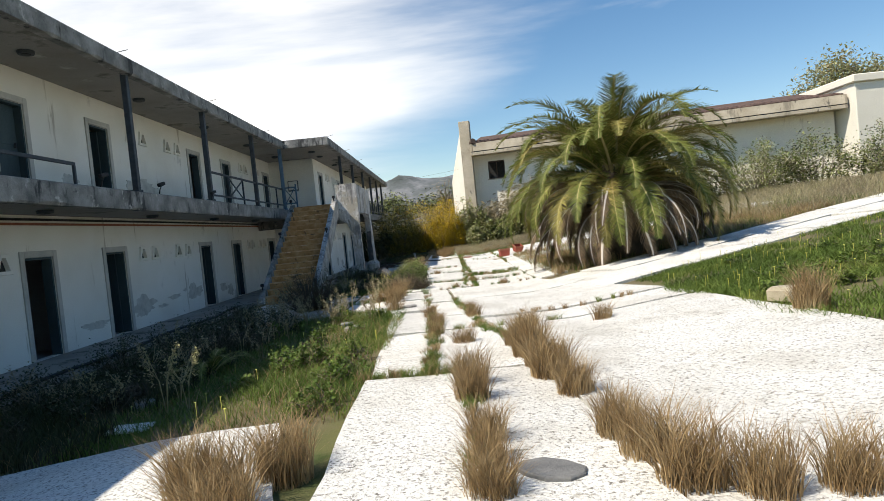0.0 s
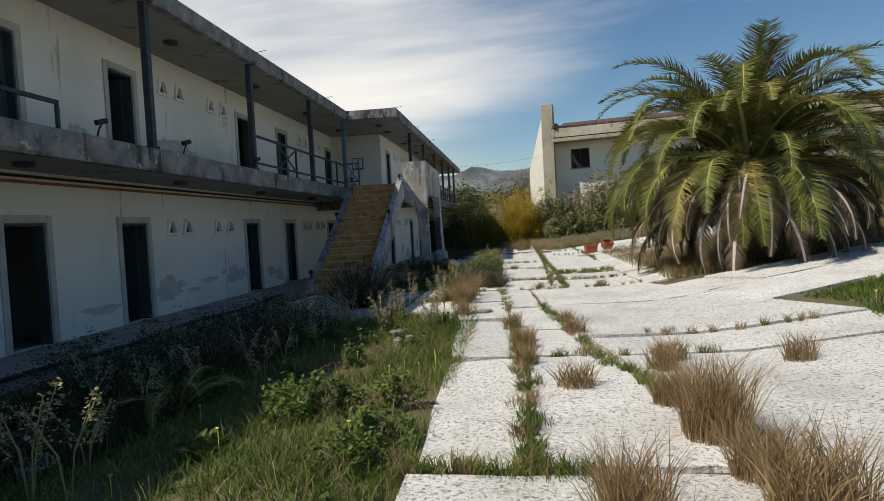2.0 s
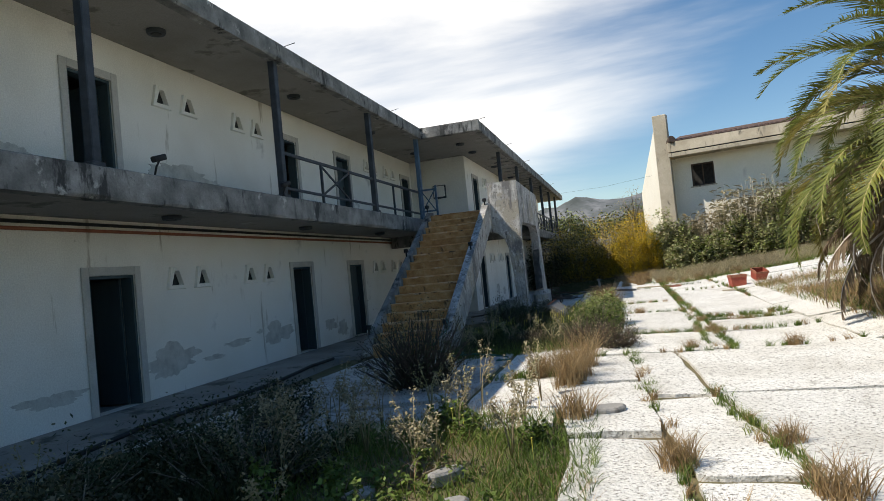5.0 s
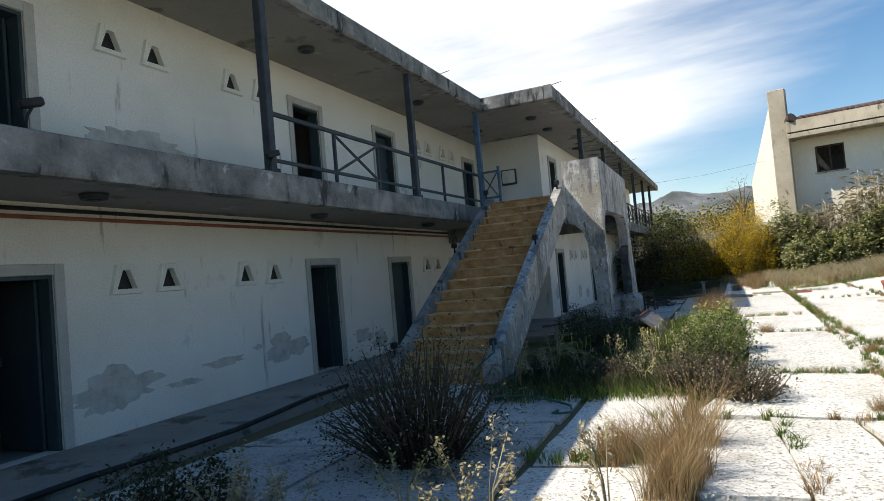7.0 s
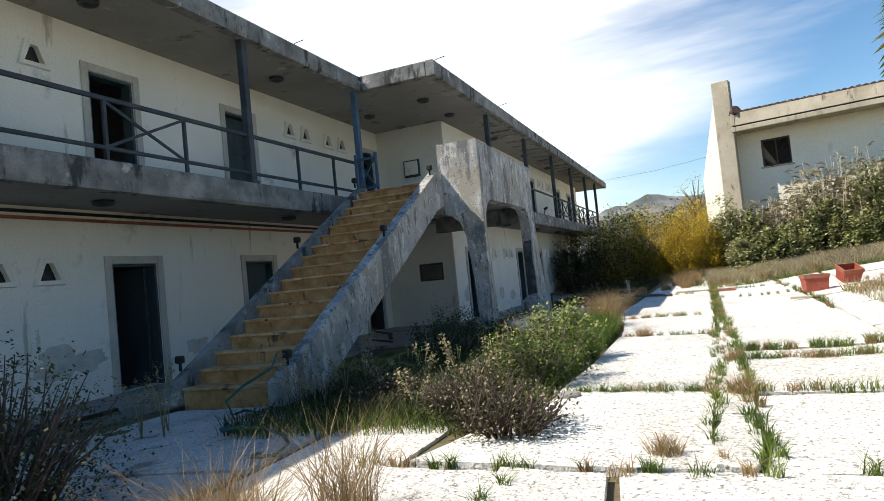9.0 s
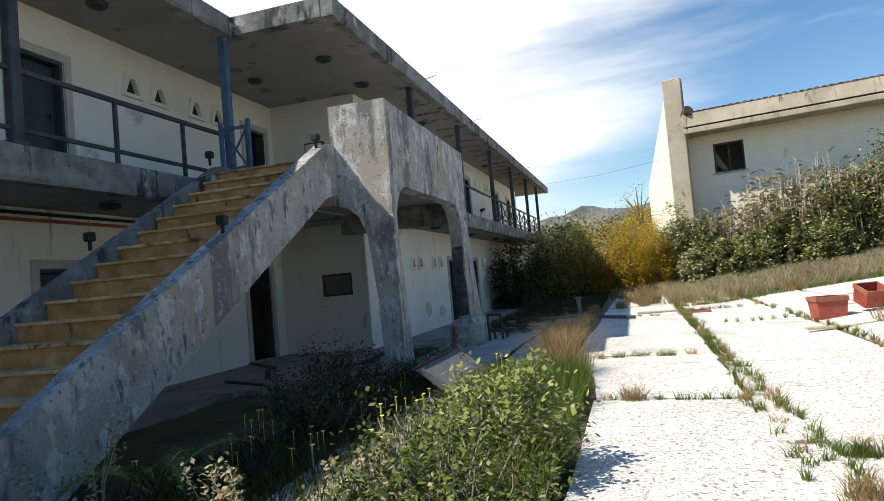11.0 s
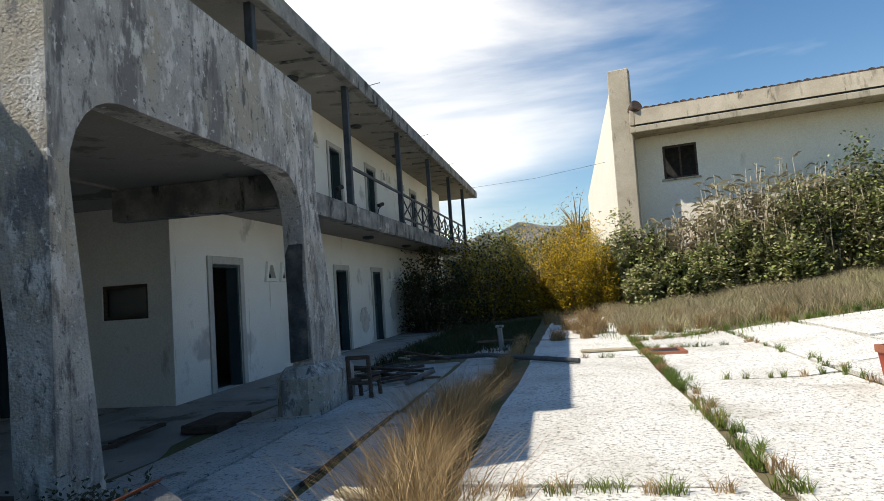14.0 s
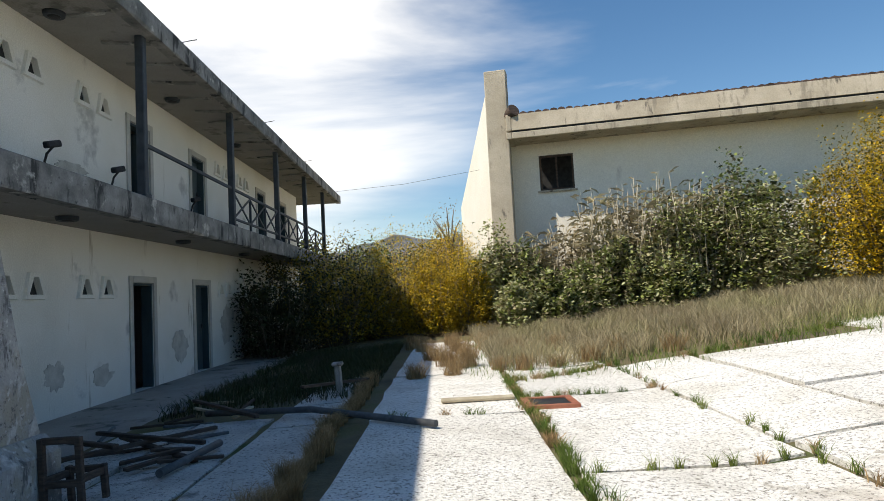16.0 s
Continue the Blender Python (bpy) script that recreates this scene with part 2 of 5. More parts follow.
M_FLOWER = leafy("small yellow flower", [(0.75, 0.65, 0.08), (0.85, 0.8, 0.25)], 2)
M_PALM = leafy("palm leaflet green", [(0.10, 0.13, 0.028), (0.18, 0.20, 0.045), (0.32, 0.30, 0.10)], 0.5)
M_PALMGOLD = leafy("palm leaflet yellowing", [(0.20, 0.19, 0.05), (0.33, 0.28, 0.08), (0.46, 0.36, 0.14)], 0.5)
M_PALMDEAD = leafy("dead palm leaflet", [(0.15, 0.10, 0.06), (0.26, 0.19, 0.12), (0.38, 0.30, 0.21)], 0.7)
M_RACHIS = surface("palm stalk", [(0.36, 0.30, 0.12), (0.48, 0.40, 0.2)], 2, 0.7, 0.2, 30)
M_DEADSTALK = surface("grey dead palm stalk", [(0.48, 0.42, 0.36), (0.64, 0.58, 0.51)], 2, 0.9, 0.2, 30)
M_TRUNK = surface("palm trunk fibre", [(0.06, 0.045, 0.03), (0.13, 0.10, 0.07)], 4, 1, 0.6, 20)
M_BARK = surface("grey branch bark", [(0.16, 0.13, 0.10), (0.28, 0.24, 0.19)], 6, 0.95, 0.4, 40)


def glass(name, colour):
    m = bpy.data.materials.new(name)
    m.use_nodes = True
    b = m.node_tree.nodes["Principled BSDF"]
    b.inputs["Base Color"].default_value = (*colour, 1)
    b.inputs["Roughness"].default_value, b.inputs["Transmission Weight"].default_value = 0.08, 1.0
    return m


M_GLASS = glass("dusty window glass", (0.55, 0.57, 0.58))


# ---- building helpers ----
def part(name, bm, material, parent=None, label=""):
    me = bpy.data.meshes.new(name)
    bm.to_mesh(me)
    bm.free()
    me.materials.append(material)
    ob = new(name, me)
    if parent:
        ob.parent = parent
    return tagged(ob, label) if label else ob


def raw(name, verts, faces, material, parent=None, smooth=False):
    me = bpy.data.meshes.new(name)
    me.from_pydata(verts, [], faces)
    if smooth:
        me.polygons.foreach_set("use_smooth", [True] * len(me.polygons))
    me.materials.append(material)
    ob = new(name, me)
    if parent:
        ob.parent = parent
    return ob


def thing(name, label, category, group="", kind=""):
    return tagged(new(name), label, category, group, kind)


def box(bm, x0, x1, y0, y1, z0, z1, bevel=0.0):
    v = [bm.verts.new((x, y, z)) for z in (z0, z1) for x, y in ((x0, y0), (x1, y0), (x1, y1), (x0, y1))]
    fs = [bm.faces.new([v[i] for i in q]) for q in ((3, 2, 1, 0), (4, 5, 6, 7), (0, 1, 5, 4), (1, 2, 6, 5), (2, 3, 7, 6), (3, 0, 4, 7))]
    if bevel:
        bmesh.ops.bevel(bm, geom=list({e for f in fs for e in f.edges}), offset=bevel, segments=1, affect="EDGES")
    return bm


def boxes(*rows, bevel=0.0):
    bm = bmesh.new()
    for r in rows:
        box(bm, *r, bevel=bevel)
    return bm


def bar(bm, a, b, w, h, bevel=0.0):
    """A squared bar from a to b, w wide and h high."""
    a, b = Vector(a), Vector(b)
    d = (b - a).normalized()
    s = d.cross(Vector((0, 0, 1)))
    s = s.normalized() if s.length > 1e-4 else Vector((1, 0, 0))
    u = s.cross(d)
    v = [bm.verts.new(p + s * (i * w / 2) + u * (j * h / 2)) for p in (a, b) for i, j in ((-1, -1), (1, -1), (1, 1), (-1, 1))]
    fs = [bm.faces.new([v[i] for i in q]) for q in ((3, 2, 1, 0), (4, 5, 6, 7), (0, 1, 5, 4), (1, 2, 6, 5), (2, 3, 7, 6), (3, 0, 4, 7))]
    if bevel:
        bmesh.ops.bevel(bm, geom=list({e for f in fs for e in f.edges}), offset=bevel, segments=1, affect="EDGES")
    return bm


def tube(bm, pts, r0, r1=None, n=8):
    pts = [Vector(p) for p in pts]
    r1 = r0 if r1 is None else r1
    rings = []
    for i, p in enumerate(pts):
        d = (pts[min(i + 1, len(pts) - 1)] - pts[max(i - 1, 0)]).normalized()
        s = d.cross(Vector((0.13, 0.21, 1)))
        s.normalize()
        u = s.cross(d)
        r = r0 + (r1 - r0) * i / max(1, len(pts) - 1)
        rings.append([bm.verts.new(p + (s * math.cos(a) + u * math.sin(a)) * r) for a in (2 * math.pi * k / n for k in range(n))])
    for q, w in zip(rings, rings[1:]):
        for k in range(n):
            bm.faces.new((q[k], q[(k + 1) % n], w[(k + 1) % n], w[k])).smooth = True
    bm.faces.new(rings[0][::-1])
    bm.faces.new(rings[-1])
    return bm


def prism(bm, outline, axis, a, b):
    """A solid from a closed outline of (u, v) pairs: axis 'x' takes (y, z), 'y' takes (x, z), 'z' takes (x, y)."""
    def at(u, v, w):
        return {"x": (w, u, v), "y": (u, w, v), "z": (u, v, w)}[axis]
    lo, hi = [bm.verts.new(at(u, v, a)) for u, v in outline], [bm.verts.new(at(u, v, b)) for u, v in outline]
    bm.faces.new(lo[::-1])
    bm.faces.new(hi)
    n = len(outline)
    for k in range(n):
        bm.faces.new((lo[k], lo[(k + 1) % n], hi[(k + 1) % n], hi[k]))
    bmesh.ops.recalc_face_normals(bm, faces=bm.faces)
    return bm


def pierced(x0, x1, y0, y1, z0, z1, holes):
    """A wall along y with rectangular openings (ya, yb, za, zb) through it."""
    bm = bmesh.new()
    cuts = sorted({y0, y1, *(c for h in holes for c in h[:2])})
    for ya, yb in zip(cuts, cuts[1:]):
        gaps = sorted((h[2], h[3]) for h in holes if h[0] <= ya + 1e-6 and h[1] >= yb - 1e-6)
        low = z0
        for za, zb in gaps:
            if za > low:
                box(bm, x0, x1, ya, yb, low, za)
            low = zb
        if z1 > low:
            box(bm, x0, x1, ya, yb, low, z1)
    return bm


def smooth01(v):
    v = min(1.0, max(0.0, v))
    return v * v * (3 - 2 * v)


def gz(x, y):
    """The height of the ground."""
    z = -0.03 + (0.16 + 0.06 * smooth01((y - 18) / 5)) * smooth01((x + 3.2) / 4.6)
    z += 0.16 * smooth01((8 - y) / 9) * smooth01((x + 2) / 3)
    z += 0.1 * max(0.0, min(x, 24) - 4.6) * smooth01((x - 4.0) / 2)
    return z


def rnd(a, b):
    return random.uniform(a, b)


# ---- the main building ----
WALL_A, EDGE_A, WALL_B, EDGE_B, JOG = -5.2, -3.5, -3.067, -1.715, 25.5
LOW, SOFFIT, FLOOR2, EAVE, ROOF = -0.3, 2.86, 3.22, 5.78, 6.1
START, END = -16.0, 46.0
LOW_A = [(1.1, 1.98), (4.1, 5.0), (7.1, 8.0), (10.05, 10.95), (15.97, 16.87), (19.15, 20.05), (24.1, 24.98)]
UP_A = [(1.0, 1.85), (3.9, 4.75), (6.75, 7.62), (9.95, 10.78), (15.8, 16.65), (18.9, 19.75), (24.35, 25.15)]
LOW_B = [(26.55, 27.42), (32.1, 32.95), (35.12, 36.0), (40.6, 41.45), (43.5, 44.35)]
UP_B = [(26.6, 27.45), (32.1, 32.92), (35.08, 35.92), (40.5, 41.35), (43.4, 44.25)]
VENT_A = [5.8, 6.5, 11.92, 12.64, 14.2, 14.92, 21.1, 21.75, 22.75, 23.42]
VENT_B = [28.6, 29.22, 30.52, 31.18, 36.85, 37.5, 38.7, 39.35]
DOOR_TOP, DOOR_TOP2, VENT_Z, VENT_Z2 = 2.03, 5.1, 1.93, 5.1


def holes(low, up, vents):
    h = [(a, b, 0.0, DOOR_TOP) for a, b in low] + [(a, b, FLOOR2, DOOR_TOP2) for a, b in up]
    return h + [(y - 0.14, y + 0.14, z - 0.12, z + 0.13) for y in vents for z in (VENT_Z, VENT_Z2)]


def structure(name, bm, material, label, category):
    return tagged(part(name, bm, material), label, category, kind="structure")


structure("wall_a", pierced(WALL_A - 0.22, WALL_A, START, JOG, LOW, EAVE, holes(LOW_A, UP_A, VENT_A)), M_PLASTER,
          "stained white plaster wall of the long two-storey wing", "wall")
structure("wall_b", pierced(WALL_B - 0.22, WALL_B, JOG + 0.22, END, LOW, EAVE, holes(LOW_B, UP_B, VENT_B)), M_PLASTER,
          "peeling white plaster wall of the projecting two-storey wing", "wall")
bm = boxes((WALL_A, WALL_B, JOG, JOG + 0.22, LOW, 1.25), (WALL_A, WALL_B, JOG, JOG + 0.22, 1.75, EAVE),
           (WALL_A, -4.2, JOG, JOG + 0.22, 1.25, 1.75), (-3.45, WALL_B, JOG, JOG + 0.22, 1.25, 1.75))
structure("wall_c", bm, M_PLASTER, "white plaster end wall of the projecting wing", "wall")
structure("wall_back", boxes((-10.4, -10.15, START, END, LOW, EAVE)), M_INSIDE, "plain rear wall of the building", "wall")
structure("wall_end_south", boxes((-10.15, EDGE_A, START - 0.25, START, LOW, EAVE)), M_PLASTER, "plain white end wall", "wall")
structure("wall_end_north", boxes((-10.15, WALL_B, END, END + 0.25, LOW, EAVE)), M_PLASTER, "plain white end wall", "wall")
for k, y in enumerate((-8.0, -2.0, 3.0, 9.0, 13.4, 18.0, 22.2, 25.6, 29.9, 34.0, 38.1, 42.4)):
    x1 = WALL_A - 0.23 if y < JOG else WALL_B - 0.23
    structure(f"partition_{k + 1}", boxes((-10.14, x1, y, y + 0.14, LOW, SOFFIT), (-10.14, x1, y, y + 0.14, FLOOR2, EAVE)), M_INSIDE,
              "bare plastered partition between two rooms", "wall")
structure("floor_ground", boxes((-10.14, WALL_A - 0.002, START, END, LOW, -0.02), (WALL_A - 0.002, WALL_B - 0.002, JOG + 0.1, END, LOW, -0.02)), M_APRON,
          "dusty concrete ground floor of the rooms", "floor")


def ragged_edge(x, y0, y1, z0, z1, deep, seed, step=0.35):
    """The concrete edge beam with a slightly broken lower arris."""
    rng = random.Random(seed)
    bm = bmesh.new()
    n = int((y1 - y0) / step)
    rows = []
    for k in range(n + 1):
        y = y0 + (y1 - y0) * k / n
        chip = rng.choice((0, 0, 0, 0.01, 0.02, 0.035))
        rows.append([bm.verts.new(p) for p in ((x - deep, y, z0), (x - chip * 1.3, y, z0), (x, y, z0 + 0.02 + chip), (x + rng.uniform(-0.004, 0.004), y, (z0 + z1) / 2),
                                               (x, y, z1 - 0.015 - rng.choice((0, 0, 0.012))), (x - 0.02, y, z1), (x - deep, y, z1))])
    for a, b in zip(rows, rows[1:]):
        for k in range(7):
            bm.faces.new((a[k], a[(k + 1) % 7], b[(k + 1) % 7], b[k]))
    bm.faces.new(rows[0])
    bm.faces.new(rows[-1][::-1])
    bmesh.ops.recalc_face_normals(bm, faces=bm.faces)
    return bm


balcony = tagged(new("balcony_slab"), "weathered grey concrete balcony slab along both wings", "balcony", kind="structure")
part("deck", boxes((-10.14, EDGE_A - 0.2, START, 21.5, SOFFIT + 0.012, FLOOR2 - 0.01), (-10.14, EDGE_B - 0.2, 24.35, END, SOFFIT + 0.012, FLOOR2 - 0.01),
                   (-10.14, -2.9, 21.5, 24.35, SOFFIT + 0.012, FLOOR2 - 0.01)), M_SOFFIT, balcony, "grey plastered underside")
part("edge_beam", ragged_edge(EDGE_A, START, 21.5, SOFFIT - 0.02, FLOOR2 + 0.02, 0.2, 4), M_CONCRETE, balcony, "dark stained concrete edge beam")
part("edge_beam", ragged_edge(EDGE_B, 24.4, END - 0.4, SOFFIT - 0.02, FLOOR2 + 0.02, 0.2, 5), M_CONCRETE, balcony, "dark stained concrete edge beam")

roof = tagged(new("flat_roof"), "weathered flat concrete roof with wide overhang", "roof", kind="structure")
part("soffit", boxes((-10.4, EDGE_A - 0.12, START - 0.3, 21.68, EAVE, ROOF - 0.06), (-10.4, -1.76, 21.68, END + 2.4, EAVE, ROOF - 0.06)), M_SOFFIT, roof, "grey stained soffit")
part("fascia", ragged_edge(-3.42, START - 0.3, 21.48, EAVE - 0.02, ROOF, 0.2, 6), M_CONCRETE, roof, "dark streaked concrete fascia")
part("fascia", ragged_edge(-1.56, 21.48, END + 2.4, EAVE - 0.02, ROOF, 0.2, 7), M_CONCRETE, roof, "dark streaked concrete fascia")
part("fascia", boxes((-3.62, -1.77, 21.48, 21.68, EAVE - 0.02, ROOF), bevel=0.015), M_CONCRETE, roof, "pale cracked concrete fascia")
for y, x in ((8.2, -3.4), (13.3, -3.4), (19.0, -3.4), (21.6, -1.5), (26.4, -1.5), (31.0, -1.5), (36.2, -1.5), (41.0, -1.5)):
    part("rusted_rod", tube(bmesh.new(), [(x - 0.1, y, ROOF + 0.0), (x + 0.02, y, ROOF + 0.02), (x + 0.16, y + 0.03, ROOF + 0.05)], 0.008, n=5), M_METAL, roof)

# cracked ribs under the projecting roof
for y in [27.2 + 0.95 * k for k in range(18)]:
    part("spalled_rib", bar(bmesh.new(), (-2.5 + rnd(-0.1, 0.1), y, EAVE - 0.015), (-1.78, y + rnd(-0.2, 0.2), EAVE - 0.015), rnd(0.05, 0.12), 0.03), M_CONCRETE, roof)

apron = tagged(new("walkway"), "worn grey concrete walkway along the building", "walkway", kind="structure")
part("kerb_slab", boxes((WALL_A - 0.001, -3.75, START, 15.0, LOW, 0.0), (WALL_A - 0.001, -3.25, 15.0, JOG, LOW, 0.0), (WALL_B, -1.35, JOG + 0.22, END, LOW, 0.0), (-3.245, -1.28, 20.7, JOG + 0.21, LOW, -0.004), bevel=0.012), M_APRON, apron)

# ---- doors and vents ----
n_door = 0


def doorway(x, a, b, z0, z1, leaf):
    """A painted surround round an opening, with a leaf at the back of it or none."""
    global n_door
    n_door += 1
    d = tagged(new(f"door_{n_door}"), "doorway with raised grey surround, " + ("dark teal wooden leaf" if leaf else "door missing, dark room behind"), "door", kind="structure")
    w, o = 0.13, 0.035
    part("surround", boxes((x, x + o, a - w, a, z0, z1 + w), (x, x + o, b, b + w, z0, z1 + w), (x, x + o, a, b, z1, z1 + w), bevel=0.008), M_FRAME, d)
    part("jamb", boxes((x - 0.21, x - 0.01, a + 0.001, a + 0.045, z0, z1 - 0.046), (x - 0.21, x - 0.01, b - 0.045, b - 0.001, z0, z1 - 0.046), (x - 0.21, x - 0.01, a + 0.001, b - 0.001, z1 - 0.045, z1 - 0.001)), M_DARKDOOR, d)
    if leaf == 1:
        lf = part("leaf", boxes((x - 0.19, x - 0.15, a + 0.05, b - 0.05, z0 + 0.01, z1 - 0.05), bevel=0.004), M_DARKDOOR, d)
        part("panel", boxes((x - 0.15, x - 0.14, a + 0.15, b - 0.15, z0 + 0.15, z0 + 0.9), (x - 0.15, x - 0.14, a + 0.15, b - 0.15, z0 + 1.05, z1 - 0.18), bevel=0.004), M_DARKDOOR, lf)
        part("handle", boxes((x - 0.14, x - 0.1, b - 0.16, b - 0.13, z0 + 1.0, z0 + 1.1)), M_METAL, lf)
    elif leaf == 2:
        lf = part("leaf", boxes((x - 0.98, x - 0.2, b - 0.1, b - 0.06, z0 + 0.01, z1 - 0.05), bevel=0.004), M_DARKDOOR, d)
        part("handle", boxes((x - 0.9, x - 0.86, b - 0.14, b - 0.1, z0 + 1.0, z0 + 1.1)), M_METAL, lf)


for k, (a, b) in enumerate(LOW_A):
    doorway(WALL_A, a, b, 0.0, DOOR_TOP, (0, 1, 0, 2, 2, 1, 0)[k])
for k, (a, b) in enumerate(UP_A):
    doorway(WALL_A, a, b, FLOOR2, DOOR_TOP2, (0, 0, 1, 2, 0, 1, 0)[k])
for k, (a, b) in enumerate(LOW_B):
    doorway(WALL_B, a, b, 0.0, DOOR_TOP, (0, 0, 1, 2, 0)[k])
for k, (a, b) in enumerate(UP_B):
    doorway(WALL_B, a, b, FLOOR2, DOOR_TOP2, (0, 2, 1, 0, 0)[k])


def vent_frame():
    """A trapezoid rim round a triangular hole, facing +x, centred on its opening."""
    bm = bmesh.new()
    out = [(-0.245, -0.19), (0.245, -0.19), (0.14, 0.2), (-0.14, 0.2)]
    inn = [(-0.135, -0.11), (0.135, -0.11), (0.045, 0.12), (-0.045, 0.12)]
    rings = [[bm.verts.new((x, u, v)) for u, v in q] for x, q in ((0.0, out), (0.05, [(u * 0.95, v * 0.95) for u, v in out]), (0.05, [(u * 1.15, v * 1.1) for u, v in inn]), (-0.2, inn))]
    for a, b in zip(rings, rings[1:]):
        for k in range(4):
            bm.faces.new((a[k], a[(k + 1) % 4], b[(k + 1) % 4], b[k]))
    bmesh.ops.recalc_face_normals(bm, faces=bm.faces)
    return bm


vent = thing("wall_vent", "small white trapezoid vent surround with dark triangular hole", "vent", "vents in the long wall")
part("rim", vent_frame(), M_PLASTER, vent)
# solid black plate close behind the rim paints the hole's darkness
part("grille", boxes((-0.05, -0.04, -0.138, 0.138, -0.118, 0.128)), M_BLACK, vent, "black plate that paints the dark of the hole")
spots = [(WALL_A, y, z) for y in VENT_A for z in (VENT_Z, VENT_Z2)] + [(WALL_B, y, z) for y in VENT_B for z in (VENT_Z, VENT_Z2)]
vent.matrix_basis = pose(*spots[0])
for s in spots[1:]:
    copy_thing(vent, pose(*s))

# bare patches where the plaster has come away
def patch(x, y, z, w, h, seed, material=None):
    rng = random.Random(seed)
    pts = []
    for k in range(64):
        a = 2 * math.pi * k / 64
        c = Vector((math.cos(a), math.sin(a), seed * 1.7))
        r = 1 + 0.55 * noise.noise(c * 1.3) + 0.3 * noise.noise(c * 4.0) + 0.16 * noise.noise(c * 11.0) + rng.uniform(-0.04, 0.04)
        pts.append((y + w * r * math.cos(a), z + h * r * math.sin(a)))
    bm = prism(bmesh.new(), pts, "x", x + 0.0005, x + 0.003 + 0.0007 * seed)
    return part("bare_patch", bm, material or M_PATCH, wall_marks)


wall_marks = tagged(new("trim_wall_patches"), "patches of bare grey render where plaster fell off", "wall patch", kind="structure")
for row in ((WALL_A, 11.75, 0.55, 0.62, 0.24, 1), (WALL_A, 12.75, 0.42, 0.3, 0.05, 2), (WALL_A, 13.6, 0.6, 0.5, 0.06, 3), (WALL_A, 14.4, 0.72, 0.12, 0.04, 16), (WALL_A, 15.1, 0.6, 0.55, 0.22, 4), (WALL_A, 12.3, 3.75, 0.75, 0.22, 18), (WALL_A, 13.2, 3.6, 0.25, 0.18, 19), (WALL_A, 9.3, 0.4, 0.5, 0.1, 5),
            (WALL_A, 5.6, 0.4, 0.6, 0.14, 6), (WALL_A, 9.0, 3.7, 0.3, 0.12, 8), (WALL_B, 29.7, 0.6, 0.25, 0.22, 9), (WALL_B, 31.0, 0.45, 0.35, 0.15, 10),
            (WALL_B, 34.2, 0.7, 0.4, 0.3, 11), (WALL_B, 37.4, 1.0, 0.6, 0.4, 12), (WALL_A, 17.7, 0.5, 0.3, 0.15, 13), (WALL_A, 18.4, 0.35, 0.3, 0.2, 14), (WALL_B, 30.2, 3.8, 0.4, 0.09, 15)):
    patch(*row)

# service pipes below the balcony, against the wall
for z, x, m, lab in ((2.79, WALL_A + 0.06, M_BLACK, "black service pipe under the balcony"), (2.7, WALL_A + 0.05, M_BRICKRED, "rust red service pipe under the balcony")):
    p = part("service_pipe", tube(bmesh.new(), [(x, START, z), (x, 5, z - 0.01), (x, 15, z), (x, JOG, z)], 0.025), m)
    tagged(p, lab, "pipe")

# ---- posts, railings ----
def roof_post(x, y, material, tilt=0.0):
    p = thing("roof_post", "dark grey square steel post holding the roof edge" if material is M_METAL else "faded blue square steel post holding the roof", "post", "roof posts")
    part("shaft", bar(bmesh.new(), (x, y, FLOOR2), (x, y + tilt, EAVE), 0.13, 0.13, 0.012), material, p)
    part("foot_plate", boxes((x - 0.11, x + 0.09, y - 0.1, y + 0.1, FLOOR2 - 0.01, FLOOR2 + 0.07), bevel=0.01), material, p)
    return p


PXA, PXB = EDGE_A - 0.1, EDGE_B - 0.1
for y in (-14.0, -9.2, -4.7, -0.2, 4.25, 8.68, 13.05, 17.58):
    roof_post(PXA, y, M_METAL)
roof_post(PXA, 21.47, M_BLUE)
POSTS_B = (25.8, 29.92, 34.15, 38.1, 41.9, 45.3)
for y in POSTS_B:
    roof_post(PXB, y, M_METAL)


def railing(x, y0, y1, stiles, braces, label, mid=False, top=4.08, low=3.42):
    r = thing("balcony_railing", label, "railing", "balcony railings")
    part("top_rail", bar(bmesh.new(), (x, y0, top), (x, y1, top), 0.05, 0.06, 0.006), M_METAL, r)
    if low:
        part("bottom_rail", bar(bmesh.new(), (x, y0, low), (x, y1, low), 0.045, 0.05, 0.006), M_METAL, r)
    for y in stiles:
        part("stile", bar(bmesh.new(), (x, y, FLOOR2), (x, y, top - 0.03), 0.05, 0.05, 0.005), M_METAL, r)
    for a, b in braces:
        part("brace", bar(bmesh.new(), (x + 0.012, a, low + 0.02), (x + 0.012, b, top - 0.03), 0.025, 0.04), M_METAL, r)
        part("brace", bar(bmesh.new(), (x - 0.014, a, top - 0.03), (x - 0.014, b, low + 0.02), 0.025, 0.04), M_METAL, r)
    return r


FULL = "dark steel balcony railing with a crossed brace panel"
railing(PXA, 13.12, 17.52, (14.68, 16.08), ((14.7, 16.06),), FULL)
railing(PXA, 17.65, 21.4, (19.0, 20.3), (), "dark steel balcony railing with two plain rails")
railing(PXA, 4.32, 6.4, (6.38,), (), "broken end of a dark steel balcony railing", top=3.62, low=0)
railing(PXB, 29.98, 34.08, (), (), "single dark steel top rail, lower rails missing", low=0)
railing(PXB, 34.22, 38.03, (35.5, 36.8), ((34.25, 35.5), (35.5, 36.8), (36.8, 38.0)), FULL)
railing(PXB, 38.17, 41.83, (39.4, 40.6), ((38.2, 39.4), (39.4, 40.6), (40.6, 41.8)), FULL)
